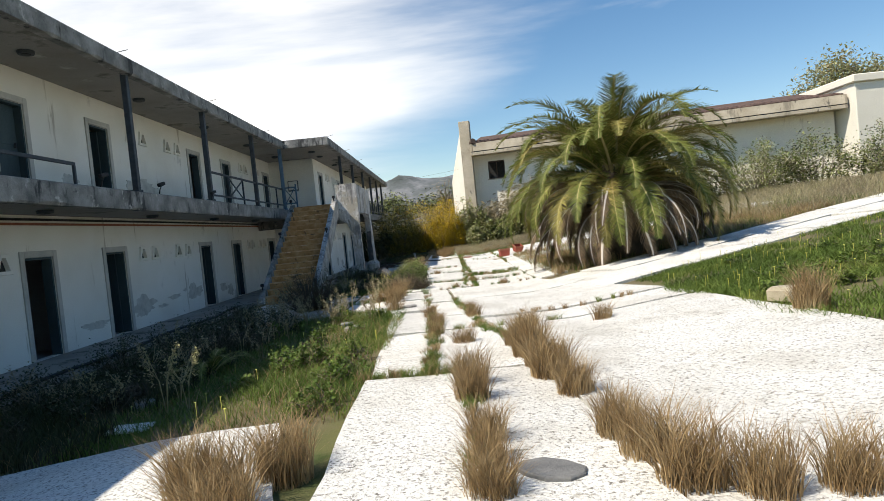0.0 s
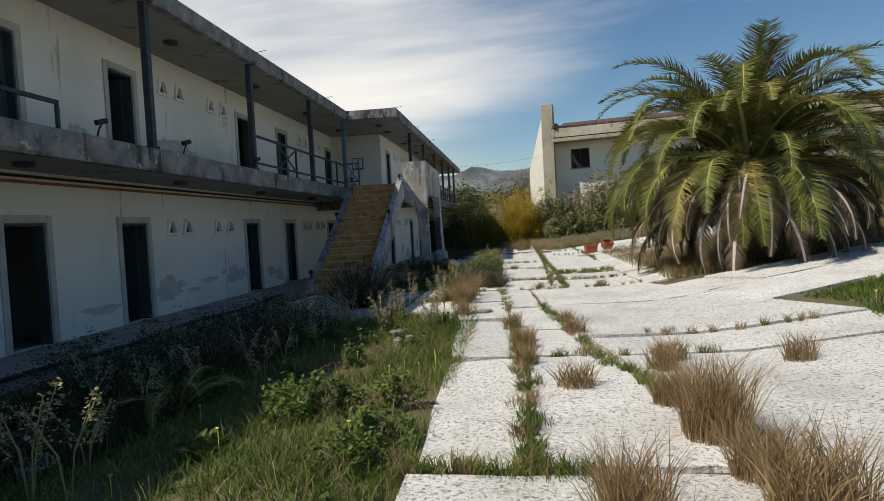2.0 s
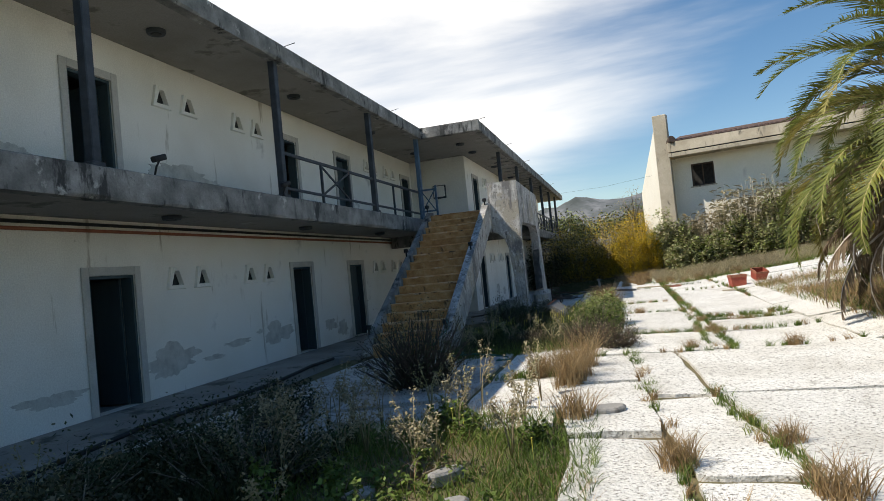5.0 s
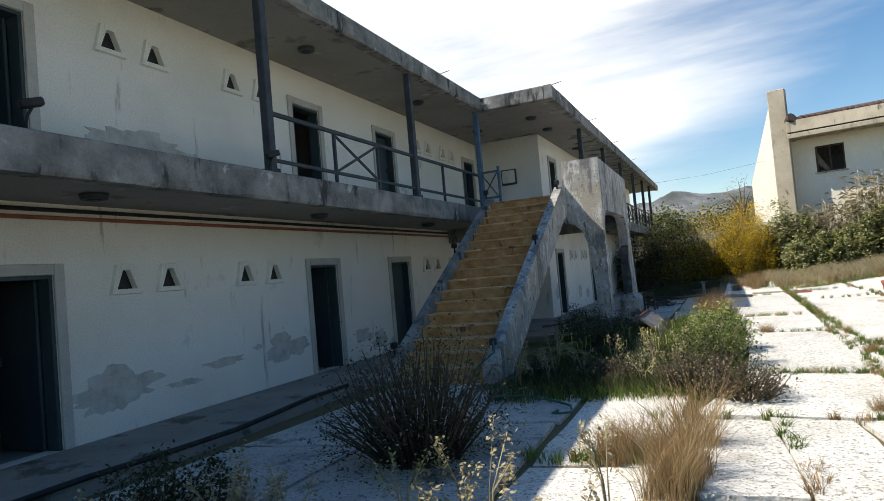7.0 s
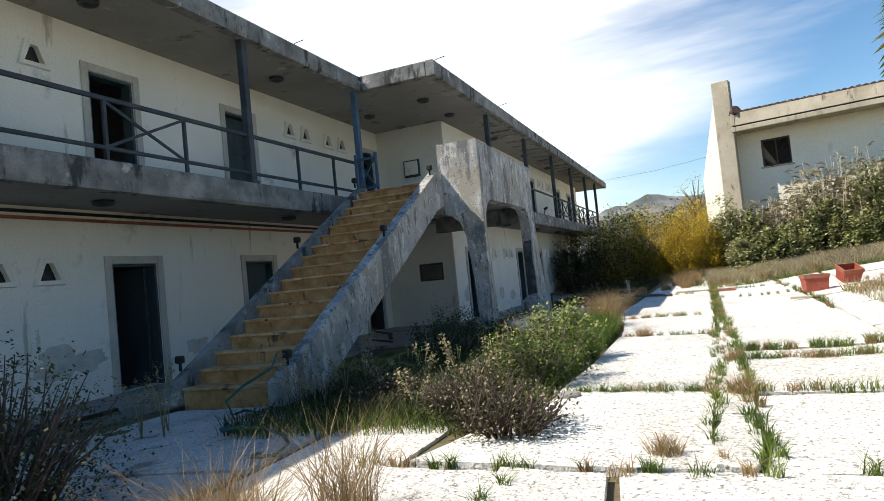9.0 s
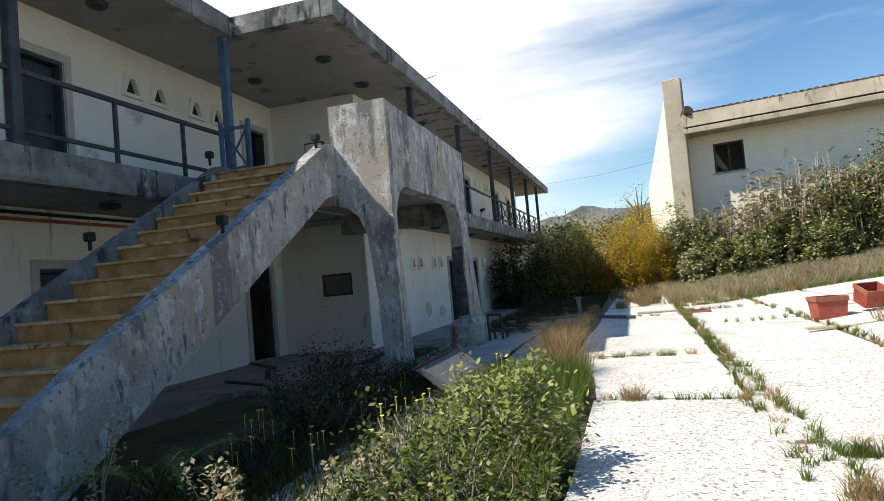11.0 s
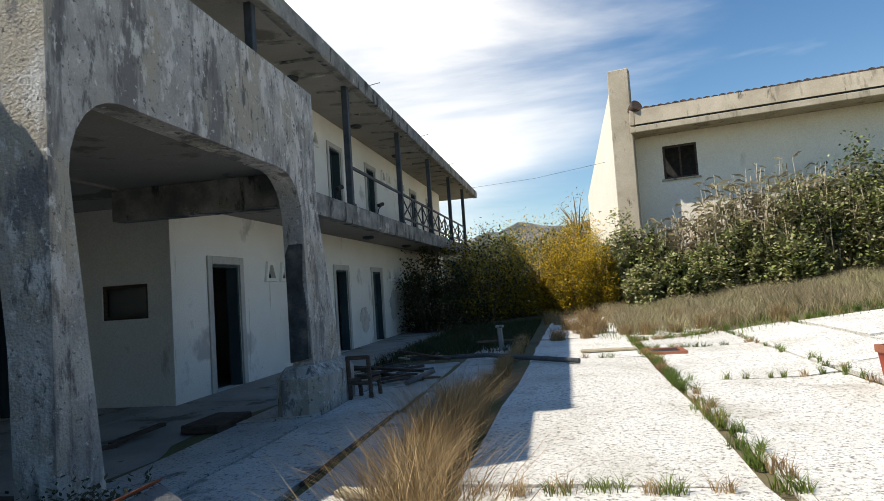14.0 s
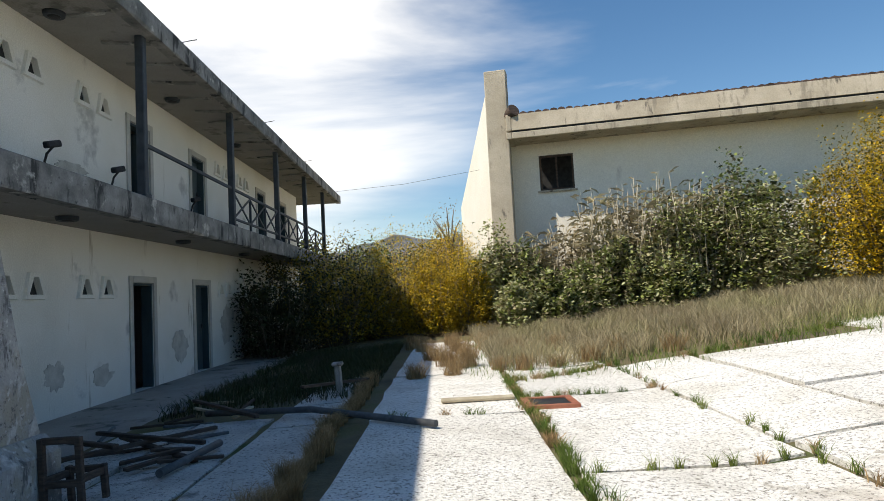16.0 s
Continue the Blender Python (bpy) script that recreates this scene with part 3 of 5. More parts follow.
railing(PXB, 41.97, 45.23, (43.6,), ((42.0, 43.6), (43.6, 45.2)), FULL)
gate = thing("stair_gate", "short blue-grey steel railing panel with crossed bars beside the stair", "railing")
for x in (-3.5, -3.0):
    part("stile", bar(bmesh.new(), (x, 21.1, FLOOR2), (x, 21.1, 4.22), 0.06, 0.06, 0.006), M_BLUE, gate)
for z in (3.45, 4.1):
    part("rail", bar(bmesh.new(), (-3.47, 21.1, z), (-3.03, 21.1, z), 0.04, 0.05), M_BLUE, gate)
for a, b in ((3.45, 4.1), (4.1, 3.45)):
    part("brace", bar(bmesh.new(), (-3.47, 21.1 + (0.02 if a < b else -0.02), a), (-3.03, 21.1 + (0.02 if a < b else -0.02), b), 0.02, 0.03), M_BLUE, gate)


def spotlight(x, y, z, lean):
    s = thing("spotlight", "small broken black spotlight on a bent bracket", "lamp", "spotlights on the edge")
    part("bracket", tube(bmesh.new(), [(x, y, z), (x + 0.02, y + 0.02, z + 0.12), (x + lean, y + 0.05, z + 0.2)], 0.014, n=6), M_BLACK, s)
    part("head", bar(bmesh.new(), (x + lean - 0.02, y - 0.06, z + 0.2), (x + lean + 0.03, y + 0.13, z + 0.26), 0.09, 0.08, 0.015), M_BLACK, s)


for y in (7.15, 9.65, 12.95):
    spotlight(EDGE_A - 0.06, y, FLOOR2 + 0.02, 0.05)
for y in (27.4, 28.9, 31.7):
    spotlight(EDGE_B - 0.06, y, FLOOR2 + 0.02, 0.07)

lamp = thing("ceiling_light", "round dark metal downlight set in the soffit", "ceiling light", "soffit downlights")
ring = bmesh.new()
tube(ring, [(0, 0, 0), (0, 0, -0.05), (0, 0, -0.06)], 0.15, 0.13, 16)
part("rim", ring, M_METAL, lamp)
part("glass", tube(bmesh.new(), [(0, 0, -0.061), (0, 0, -0.07)], 0.09, 0.07, 14), M_BLACK, lamp, "dark recessed lens")
lights = [(-4.35, y, EAVE) for y in (2.0, 6.6, 10.9, 15.2, 19.6, 23.6)] + [(-4.35, y, SOFFIT) for y in (2.0, 6.6, 10.9, 15.2, 19.6)]
lights += [(-2.6, y, EAVE) for y in (23.2, 25.0, 29.0, 33.0, 37.0)] + [(-2.45, y, SOFFIT) for y in (29.0, 33.0, 37.0)]
lamp.matrix_basis = pose(*lights[0])
for s in lights[1:]:
    copy_thing(lamp, pose(*s))

fuse = thing("fuse_box", "dark metal fuse box with a conduit below", "fuse box")
part("case", boxes((WALL_A, WALL_A + 0.16, 5.35, 5.85, 0.85, 1.45), bevel=0.02), M_BLACK, fuse)
part("conduit", tube(bmesh.new(), [(WALL_A + 0.06, 5.6, 0.85), (WALL_A + 0.06, 5.6, 0.0)], 0.03), M_BLUE, fuse, "blue conduit")
wbox = thing("wall_box", "small white square box with dark rim on the wall", "wall box")
part("case", boxes((-4.35, -3.85, JOG - 0.07, JOG, 4.3, 4.8), bevel=0.02), M_METAL, wbox)
part("lid", boxes((-4.31, -3.89, JOG - 0.1, JOG - 0.07, 4.36, 4.76), bevel=0.015), M_PLASTER, wbox)
win = tagged(new("window_1"), "small dark window opening with a wooden frame", "window", kind="structure")
part("window_frame", boxes((-4.2, -3.45, JOG + 0.03, JOG + 0.09, 1.25, 1.3), (-4.2, -3.45, JOG + 0.03, JOG + 0.09, 1.7, 1.75), (-4.2, -4.15, JOG + 0.03, JOG + 0.09, 1.3, 1.7), (-3.5, -3.45, JOG + 0.03, JOG + 0.09, 1.3, 1.7)), M_WOOD, win)
part("pane", boxes((-4.15, -3.5, JOG + 0.055, JOG + 0.06, 1.3, 1.7)), M_GLASS, win)

# ---- stair and landing ----
stair = thing("outdoor_stair", "straight concrete stair with ochre stained marble treads and grey parapets", "stairs")
RISE, GOING, FOOT = 0.188, 0.323, 15.0
for k in range(17):
    y, z = FOOT + k * GOING, 0.02 + RISE * (k + 1)
    st = part("step", boxes((-2.95, -1.42, y, y + GOING + 0.03, z - RISE - (0.2 if k else 0.1), z - 0.035)), M_RISER, stair, "dark stained riser")
    part("tread", boxes((-2.95, -1.42, y - 0.035, y + GOING - 0.036, z - 0.034, z), bevel=0.006), M_MARBLE, st, "pale worn marble tread")
low_slope = [(FOOT - 0.25, 0.0), (FOOT - 0.25, 0.28), (FOOT + 0.02, 0.42), (20.2, 3.38), (20.47, 3.4), (20.47, 2.72), (20.1, 2.62), (15.62, 0.0)]
wall_slope = [(y, z - 0.07 if z > 0.2 and k in (1, 2, 3, 4) else z) for k, (y, z) in enumerate(low_slope)]
part("parapet", prism(bmesh.new(), low_slope, "x", -1.42, -1.24), M_LANDING, stair, "mottled grey concrete parapet")
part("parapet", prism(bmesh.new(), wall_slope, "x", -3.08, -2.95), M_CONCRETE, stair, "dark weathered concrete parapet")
for x in (-1.33, -3.02):
    for y, z in ((15.05, 0.42), (17.9, 2.05), (20.1, 3.32)):
        lg = part("stair_lamp", tube(bmesh.new(), [(x, y, z), (x, y, z + 0.1)], 0.02, 0.02, 6), M_BLACK, stair, "small black broken lamp")
        part("lamp_head", boxes((x - 0.05, x + 0.05, y - 0.05, y + 0.05, z + 0.1, z + 0.2), bevel=0.015), M_BLACK, lg)

landing = thing("stair_landing", "mottled grey concrete landing on arched battered columns", "landing")


def arch(c0, c1, spring, crown, r, n=6):
    """Rounded corners of a flat arch between c0 and c1."""
    pts = [(c0 + r * (1 - math.cos(a)), spring + (crown - spring) * math.sin(a)) for a in (math.pi / 2 * k / n for k in range(n + 1))]
    return pts + [(c1 - (u - c0), v) for u, v in pts[::-1]]


side = [(20.602, 0.0), (20.602, 3.96), (24.6, 3.88), (24.6, 2.5), (24.95, 1.2), (25.4, 0.0), (24.3, 0.0), (24.18, 1.3)] + arch(20.64, 24.14, 2.25, 2.8, 0.5)[::-1] + [(20.9, 0.0)]
part("side_wall", prism(bmesh.new(), side, "x", -0.7, -0.45), M_LANDING, landing)
front = [(-0.45, 3.97), (-0.45, 0.0), (-0.73, 0.0), (-0.76, 1.2), (-0.85, 2.1), (-0.95, 2.36), (-1.1, 2.5), (-1.35, 2.58), (-2.9, 2.62), (-2.9, 3.2), (-1.3, 3.2), (-1.3, 3.97)]
part("front_wall", prism(bmesh.new(), front, "y", 20.48, 20.6), M_LANDING, landing)
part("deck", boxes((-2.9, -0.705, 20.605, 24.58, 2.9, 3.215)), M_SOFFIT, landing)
part("beam", boxes((WALL_B, -0.705, 24.33, 24.57, 2.5, 2.898), bevel=0.01), M_CONCRETE, landing)
part("column_foot", boxes((-0.85, -0.3, 23.98, 25.3, -0.1, 0.62), bevel=0.12), M_LANDING, landing, "patched concrete block at the column foot")
part("paint_patch", prism(bmesh.new(), [(-0.69, 0.66), (-0.47, 0.7), (-0.46, 1.2), (-0.5, 1.6), (-0.47, 2.0), (-0.6, 2.12), (-0.69, 1.9)], "y", 24.15, 24.262), M_DARKPAINT, landing, "flaking blue-black paint")
part("bracket", boxes((-5.15, -3.1, 22.6, 22.85, 2.5, 2.865), bevel=0.01), M_CONCRETE, landing)

# ---- the ground ----
def sheet(name, xs, ys, height, material):
    verts = [(x, y, height(x, y)) for y in ys for x in xs]
    w = len(xs)
    faces = [(j * w + i, j * w + i + 1, (j + 1) * w + i + 1, (j + 1) * w + i) for j in range(len(ys) - 1) for i in range(w - 1)]
    return raw(name, verts, faces, material, smooth=True)


def soil(x, y):
    far = smooth01((abs(x) - 40) / 200) * 3 + smooth01((y - 70) / 300) * 6
    inside = -0.35 if x < -3.8 and START < y < END else 0
    return gz(x, y) - 0.045 + 0.02 * (noise.noise((x * 0.9, y * 0.9, 0))) + inside + far


xs = list(np.linspace(-900, -12, 12)) + list(np.linspace(-10, 26, 100)) + list(np.linspace(30, 900, 14))
ys = list(np.linspace(-600, -14, 12)) + list(np.linspace(-12, 50, 160)) + list(np.linspace(54, 1500, 20))
tagged(sheet("ground", xs, ys, soil, M_SOIL), "dry soil with thin grass and thatch", "ground", kind="structure")

pavement = tagged(new("pavement"), "bleached exposed-aggregate concrete slabs with grassy joints", "pavement", kind="structure")


def slab(c, gap=0.05, lift=0.0, material=None):
    """One slab from four corners, counter-clockwise from the near left, with an uneven rim."""
    c = [Vector(p) for p in c]
    mid = sum(c, Vector((0, 0))) / 4
    c = [p + (mid - p).normalized() * gap * 1.4 + Vector((rnd(-0.03, 0.03), rnd(-0.03, 0.03))) for p in c]
    n = 5
    tip = (rnd(-0.012, 0.012), rnd(-0.012, 0.012), rnd(-0.015, 0.015) + lift)
    verts, faces = [], []
    for j in range(n + 1):
        for i in range(n + 1):
            u, v = i / n, j / n
            p = (c[0] * (1 - u) + c[1] * u) * (1 - v) + (c[3] * (1 - u) + c[2] * u) * v
            if i in (0, n) or j in (0, n):
                p = p + Vector((rnd(-0.025, 0.025), rnd(-0.025, 0.025)))
            verts.append((p.x, p.y, gz(p.x, p.y) + tip[0] * (u - 0.5) * 2 + tip[1] * (v - 0.5) * 2 + tip[2]))
    w = n + 1
    faces = [(j * w + i, j * w + i + 1, (j + 1) * w + i + 1, (j + 1) * w + i) for j in range(n) for i in range(n)]
    rim = [i for i in range(w)] + [j * w + n for j in range(1, w)] + [n * w + i for i in range(n - 1, -1, -1)] + [j * w for j in range(n - 1, 0, -1)]
    base = len(verts)
    verts += [(verts[k][0], verts[k][1], verts[k][2] - 0.16) for k in rim]
    m = len(rim)
    faces += [(rim[k], base + k, base + (k + 1) % m, rim[(k + 1) % m]) for k in range(m)]
    return raw("paving_slab", verts, faces, material or M_PAVE, pavement)


def strip(left, right, cuts, gap=0.05, lift=0.0, material=None):
    """Slabs between two joint lines (tables of y and x), cut across at the ys given."""
    def at(line, y):
        return float(np.interp(y, [p[0] for p in line], [p[1] for p in line]))
    for a, b in zip(cuts, cuts[1:]):
        slab([(at(left, a), a), (at(right, a), a), (at(right, b), b), (at(left, b), b)], gap, lift, material)


L0 = ((-9, 2.15), (0, 2.0), (8, 1.7), (9, 1.4), (12.3, 1.25))
J1 = ((-9, 3.3), (-1.6, 3.08), (1.6, 3.02), (1.61, 2.66), (6, 2.62), (12.3, 2.2))
J2 = ((-9, 4.4), (-1.6, 4.05), (2.5, 3.85), (6.6, 3.4), (9.7, 3.0), (12.3, 2.85))
R1 = ((-9, 7.2), (3, 6.95), (6, 6.9), (7.6, 6.5), (9.4, 5.9), (12.3, 5.3))
strip(L0, J1, (-9, -5.5, -1.9, 1.6), 0.04)
strip(L0, J1, (1.62, 5.0, 8.0, 10.2, 12.3), 0.05)
strip(J1, J2, (-9, -4.6, -1.0, 1.6), 0.04)
strip(J1, J2, (1.62, 5.0, 6.9, 9.4, 12.3), 0.055)
strip(J2, R1, (-9, -4.4, 5.0), 0.077)
strip(J2, R1, (5.0, 6.3, 9.4, 12.3), 0.044)
LEFT_JOINT = ((12.3, 3.36), (14.9, 3.4), (16.4, 3.36), (18.5, 3.5), (20.4, 3.52))
RIGHT_JOINT = ((12.3, 3.62), (15.4, 3.68), (18.7, 3.68), (20.4, 3.62))
strip(((12.3, 1.5), (14, 2.1), (18.5, 2.15), (20.4, 1.95)), LEFT_JOINT, (12.3, 14.4, 18.5, 20.4), 0.039)
strip(LEFT_JOINT, RIGHT_JOINT, (12.3, 13.6, 15.3, 17.0, 18.6, 20.4), 0.033)
strip(RIGHT_JOINT, ((12.3, 5.3), (20.4, 5.3)), (12.3, 14.3, 16.0, 16.8, 20.4), 0.039)
strip(((12.3, 5.3), (20.4, 5.3)), ((12.3, 6.2), (14, 5.9), (20.4, 6.4)), (12.3, 15.2, 18.0, 20.4), 0.033)
strip(((20.4, 1.72), (38, 1.9)), ((20.4, 3.5), (38, 3.65)), (20.4, 21.2, 27.3, 30.8, 33.4, 35.2, 38), 0.033)
strip(((20.4, 3.58), (38, 3.7)), ((20.4, 5.3), (38, 5.3)), (20.4, 24.9, 28.2, 31.0, 34.0), 0.033)
strip(((20.4, 5.32), (38, 5.3)), ((20.4, 6.3), (38, 6.6)), (20.4, 22.6, 25.3, 28.3, 30.4), 0.028)
strip(((20.4, 6.35), (38, 6.6)), ((20.4, 9.2), (38, 9.6)), (20.4, 23.6, 27.0, 30.0), 0.028)
strip(((20.4, 9.3), (38, 9.6)), ((20.4, 13.2), (38, 14.2)), (22.0, 26.2, 31.4), 0.028)
strip(((20.4, 13.3), (38, 14.2)), ((20.4, 17.6), (38, 18.6)), (23.0, 27.8, 33.0), 0.028)
# slabs on the shaded side take the greyer, shade-darkened paving
strip(((8, -3.4), (16, -2.9)), ((8, -1.5), (16, -1.5)), (8.4, 11.6, 14.9), 0.03, -0.03, M_PAVEOLDSHADE)
strip(((8, -1.47), (16, -1.47)), ((8, 0.34), (16, 0.34)), (8.4, 9.8, 12.2, 14.3), 0.024, -0.02, M_PAVEOLDSHADE)
strip(((8, 0.38), (16, 0.38)), ((8, 1.5), (16, 1.45)), (8.4, 10.9, 13.6), 0.022, -0.02)
strip(((14, 0.3), (21, 0.35)), ((14, 0.85), (21, 0.9)), (14.8, 16.6, 18.4, 20.2), 0.03, 0.05, M_PAVEOLDSHADE)
strip(((20, -1.25), (38, -1.25)), ((20, -0.3), (38, -0.3)), (20.9, 23.9, 26.2, 27.9), 0.026, -0.02, M_PAVEOLDSHADE)
strip(((20, -0.28), (38, -0.28)), ((20, 0.63), (38, 0.63)), (20.9, 22.2, 23.8, 26.0, 27.9), 0.022, -0.015, M_PAVEOLDSHADE)
strip(((20, 0.67), (38, 0.67)), ((20, 1.4), (38, 1.5)), (20.9, 23.8, 27.3, 28.6, 31.5), 0.026, -0.02, M_PAVEOLDSHADE)
strip(((-9, -1.9), (0, -1.9), (0.4, -1.2)), ((-9, 1.95), (-1.6, 1.87), (0.4, 1.4)), (-7.5, -4.2, -1.6, 0.3), 0.05, -0.02)
ramp_way, ramp_side = Vector((0.915, 0.40)), Vector((-0.40, 0.915))
for row in range(2):
    for k in range(8):
        p = Vector((6.1, 7.9)) + ramp_side * (1.75 * row) + ramp_way * (2.3 * k - 0.5 * row)
        slab([p, p + ramp_way * 2.25, p + ramp_way * 2.25 + ramp_side * 1.7, p + ramp_side * 1.7], 0.03)


# ---- the house across the court ----
house = thing("villa", "cream rendered house with deep concrete eaves and a tall corner fin", "house")
HOUSE = pose(5.1, 43.9, 0, 0, 0, -13)
house.matrix_basis = HOUSE
HZ = 0.2


def hpart(name, bm, m, parent=None, label=""):
    return part(name, bm, m, parent or house, label)


bm = boxes((0.35, 1.45, 0.9, 1.15, HZ, 7.6), (2.75, 25.6, 0.9, 1.15, HZ, 7.6), (1.45, 2.75, 0.9, 1.15, HZ, 5.25), (1.45, 2.75, 0.9, 1.15, 6.62, 7.6))
hpart("front_wall", bm, M_HOUSE)
bm = prism(bmesh.new(), [(0.0, HZ), (0.0, 9.15), (8.6, 5.9), (8.6, HZ)], "x", -0.3, 0.0)
for v in bm.verts:
    v.co.x -= 0.33 * v.co.y
hpart("gable_wall", bm, M_HOUSE, None, "sunlit cream gable wall with a sloping top")
hpart("fin", boxes((-0.32, 0.5, -0.35, 0.15, HZ, 9.75), bevel=0.03), M_EAVE, None, "stained concrete fin at the corner")
hpart("back_wall", boxes((0.35, 25.6, 10.7, 10.95, HZ, 5.0)), M_HOUSE)
hpart("end_wall", boxes((25.3, 25.6, 1.16, 10.7, HZ, 7.2)), M_HOUSE)
hpart("eave_soffit", boxes((0.624, 26.0, -0.3, 0.9, 7.1, 7.2)), M_EAVE)
hpart("lower_fascia", boxes((0.624, 26.0, -0.5, -0.3, 7.06, 7.3), bevel=0.02), M_EAVE, None, "stained lower fascia band")
# black filling paints the shade in the recess between the fascias
hpart("drip_groove", boxes((0.624, 26.0, -0.46, -0.3, 7.3, 7.37)), M_BLACK, None, "drip groove with its shade put in as black")
hpart("upper_fascia", prism(bmesh.new(), [(-0.52, 7.37), (-0.3, 7.37), (-0.2, 7.98), (-0.42, 7.98)], "x", 0.624, 26.0), M_EAVE, None, "tall stained concrete fascia")
hpart("eave_return", boxes((0.42, 0.62, -0.5, 0.9, 7.06, 7.3), (0.42, 0.62, -0.46, 0.9, 7.37, 7.98), bevel=0.02), M_EAVE, None, "stained fascia return at the corner")
hpart("wall_head", boxes((0.35, 25.6, 0.9, 1.15, 7.6, 8.1)), M_HOUSE)
roofbase = hpart("roof", prism(bmesh.new(), [(-0.25, 7.93), (5.5, 9.2), (11.2, 7.2), (11.2, 7.0), (5.5, 8.95), (-0.25, 7.8)], "x", 0.4, 25.9), M_TILE)
verts, faces = [], []
for i in range(91):
    x = 0.5 + i * 0.28
    for j in range(3):
        y0, y1 = -0.42 + j * 0.42, 0.02 + j * 0.42
        z0, z1 = 7.98 + (y0 + 0.25) * 0.22 + rnd(-0.02, 0.02), 8.0 + (y1 + 0.25) * 0.22
        if j == 0 and 50 < i < 56 and rnd(0, 1) < 0.6:
            continue
        b = len(verts)
        for y, z, r in ((y0, z0, 0.15), (y1, z1, 0.125)):
            for a in (0, 0.25, 0.5, 0.75, 1):
                verts.append((x + r * math.cos(math.pi * a), y, z + r * 0.8 * math.sin(math.pi * a)))
        faces += [(b + k, b + k + 1, b + 6 + k, b + 5 + k) for k in range(4)] + [(b, b + 1, b + 2, b + 3, b + 4)]
tiles = raw("roof_tiles", verts, faces, M_TILE, roofbase)
tagged(tiles, "rows of dark worn clay barrel tiles", kind="stuff")
hw = new("window")
hw.parent = house
tagged(hw, "dark unglazed window with brown wooden frame")
part("frame", boxes((1.45, 2.75, 0.95, 1.05, 5.25, 5.33), (1.45, 2.75, 0.95, 1.05, 6.54, 6.62), (1.45, 1.53, 0.95, 1.05, 5.33, 6.54), (2.67, 2.75, 0.95, 1.05, 5.33, 6.54), (2.07, 2.13, 0.95, 1.05, 5.33, 6.54)), M_WOOD, hw)
part("sill", boxes((1.35, 2.85, 0.8, 1.0, 5.18, 5.248)), M_EAVE, hw)
# black sheet paints the darkness of the unlit room
part("dark_room", boxes((1.3, 2.9, 2.4, 2.42, 5.0, 6.9)), M_BLACK, hw)
hpart("flue_pot", tube(bmesh.new(), [(0.5, -0.2, 8.0), (0.75, -0.45, 8.15)], 0.2, 0.24, 12), M_WOOD, None, "rusty round flue")
annex = thing("annex", "low cream outbuilding beyond the house", "house")
part("wall", boxes((30.5, 52, 37, 45, 1.0, 8.6), bevel=0.05), M_HOUSE, annex)
part("parapet", boxes((30.3, 52.2, 36.8, 45.2, 8.6, 9.1), bevel=0.05), M_HOUSE, annex)

# ---- distance ----
verts, faces = [], []
NX, NY = 90, 24
for j in range(NY):
    for i in range(NX):
        x, y = -260 + 620 * i / (NX - 1), 330 + 260 * j / (NY - 1)
        u, v = (x - 25) / 150, j / (NY - 1)
        h = 37 * math.exp(-(u * u)) * math.sin(math.pi * min(1, v * 1.15)) ** 0.8 if v < 0.87 else 0
        h += 9 * noise.noise((x * 0.02, y * 0.02, 0)) * min(1, v * 4) + 4 * noise.noise((x * 0.07, y * 0.07, 3)) * min(1, v * 4)
        verts.append((x, y, h + 3))
faces = [(j * NX + i, j * NX + i + 1, (j + 1) * NX + i + 1, (j + 1) * NX + i) for j in range(NY - 1) for i in range(NX - 1)]
tagged(raw("backdrop_hill", verts, faces, M_ROCK, smooth=True), "far rocky scrub-covered hill", "hill", kind="structure")

# ---- plants ----
def blades(spots, length, width, lean, rng, seg=3):
    """Vertices and faces of curved grass blades rooted at the spots."""
    verts, faces = [], []
    for x, y, z in spots:
        a, h = rng.uniform(0, 6.283), length * rng.uniform(0.5, 1.15)
        out, w = lean * rng.uniform(0.2, 1.2) * h, width * rng.uniform(0.6, 1.3)
        dx, dy = math.cos(a), math.sin(a)
        t = rng.uniform(0, 6.283)
        sx, sy = math.cos(t) * w / 2, math.sin(t) * w / 2
        b = len(verts)
        for k in range(seg):
            f = k / seg
            px, py, pz = x + dx * out * f * f, y + dy * out * f * f, z + h * (f - 0.25 * lean * f * f)
            q = 1 - 0.6 * f
            verts += [(px - sx * q, py - sy * q, pz), (px + sx * q, py + sy * q, pz)]
        verts.append((x + dx * out, y + dy * out, z + h * (1 - 0.25 * lean)))
        faces += [(b + 2 * k, b + 2 * k + 1, b + 2 * k + 3, b + 2 * k + 2) for k in range(seg - 1)]
        faces.append((b + 2 * seg - 2, b + 2 * seg - 1, b + 2 * seg))
    return verts, faces


def mesh_of(name, verts, faces, material):
    me = bpy.data.meshes.new(name)
    me.from_pydata(verts, [], faces)
    me.materials.append(material)
    return me


def tuft_mesh(n, spread, length, width, lean, material, seed):
    rng = random.Random(seed)
    spots = []
    for _ in range(n):
        r, a = spread * math.sqrt(rng.random()), rng.uniform(0, 6.283)
        spots.append((r * math.cos(a), r * math.sin(a), -0.03))
    return mesh_of("tuft", *blades(spots, length, width, lean, rng), material)


DRY_TUFTS = [tuft_mesh(560, 0.17, 0.5, 0.007, 0.55, M_DRY, s) for s in (1, 2, 3)]
SMALL_TUFTS = [tuft_mesh(240, 0.11, 0.27, 0.007, 0.6, M_DRY, s) for s in (4, 5)]
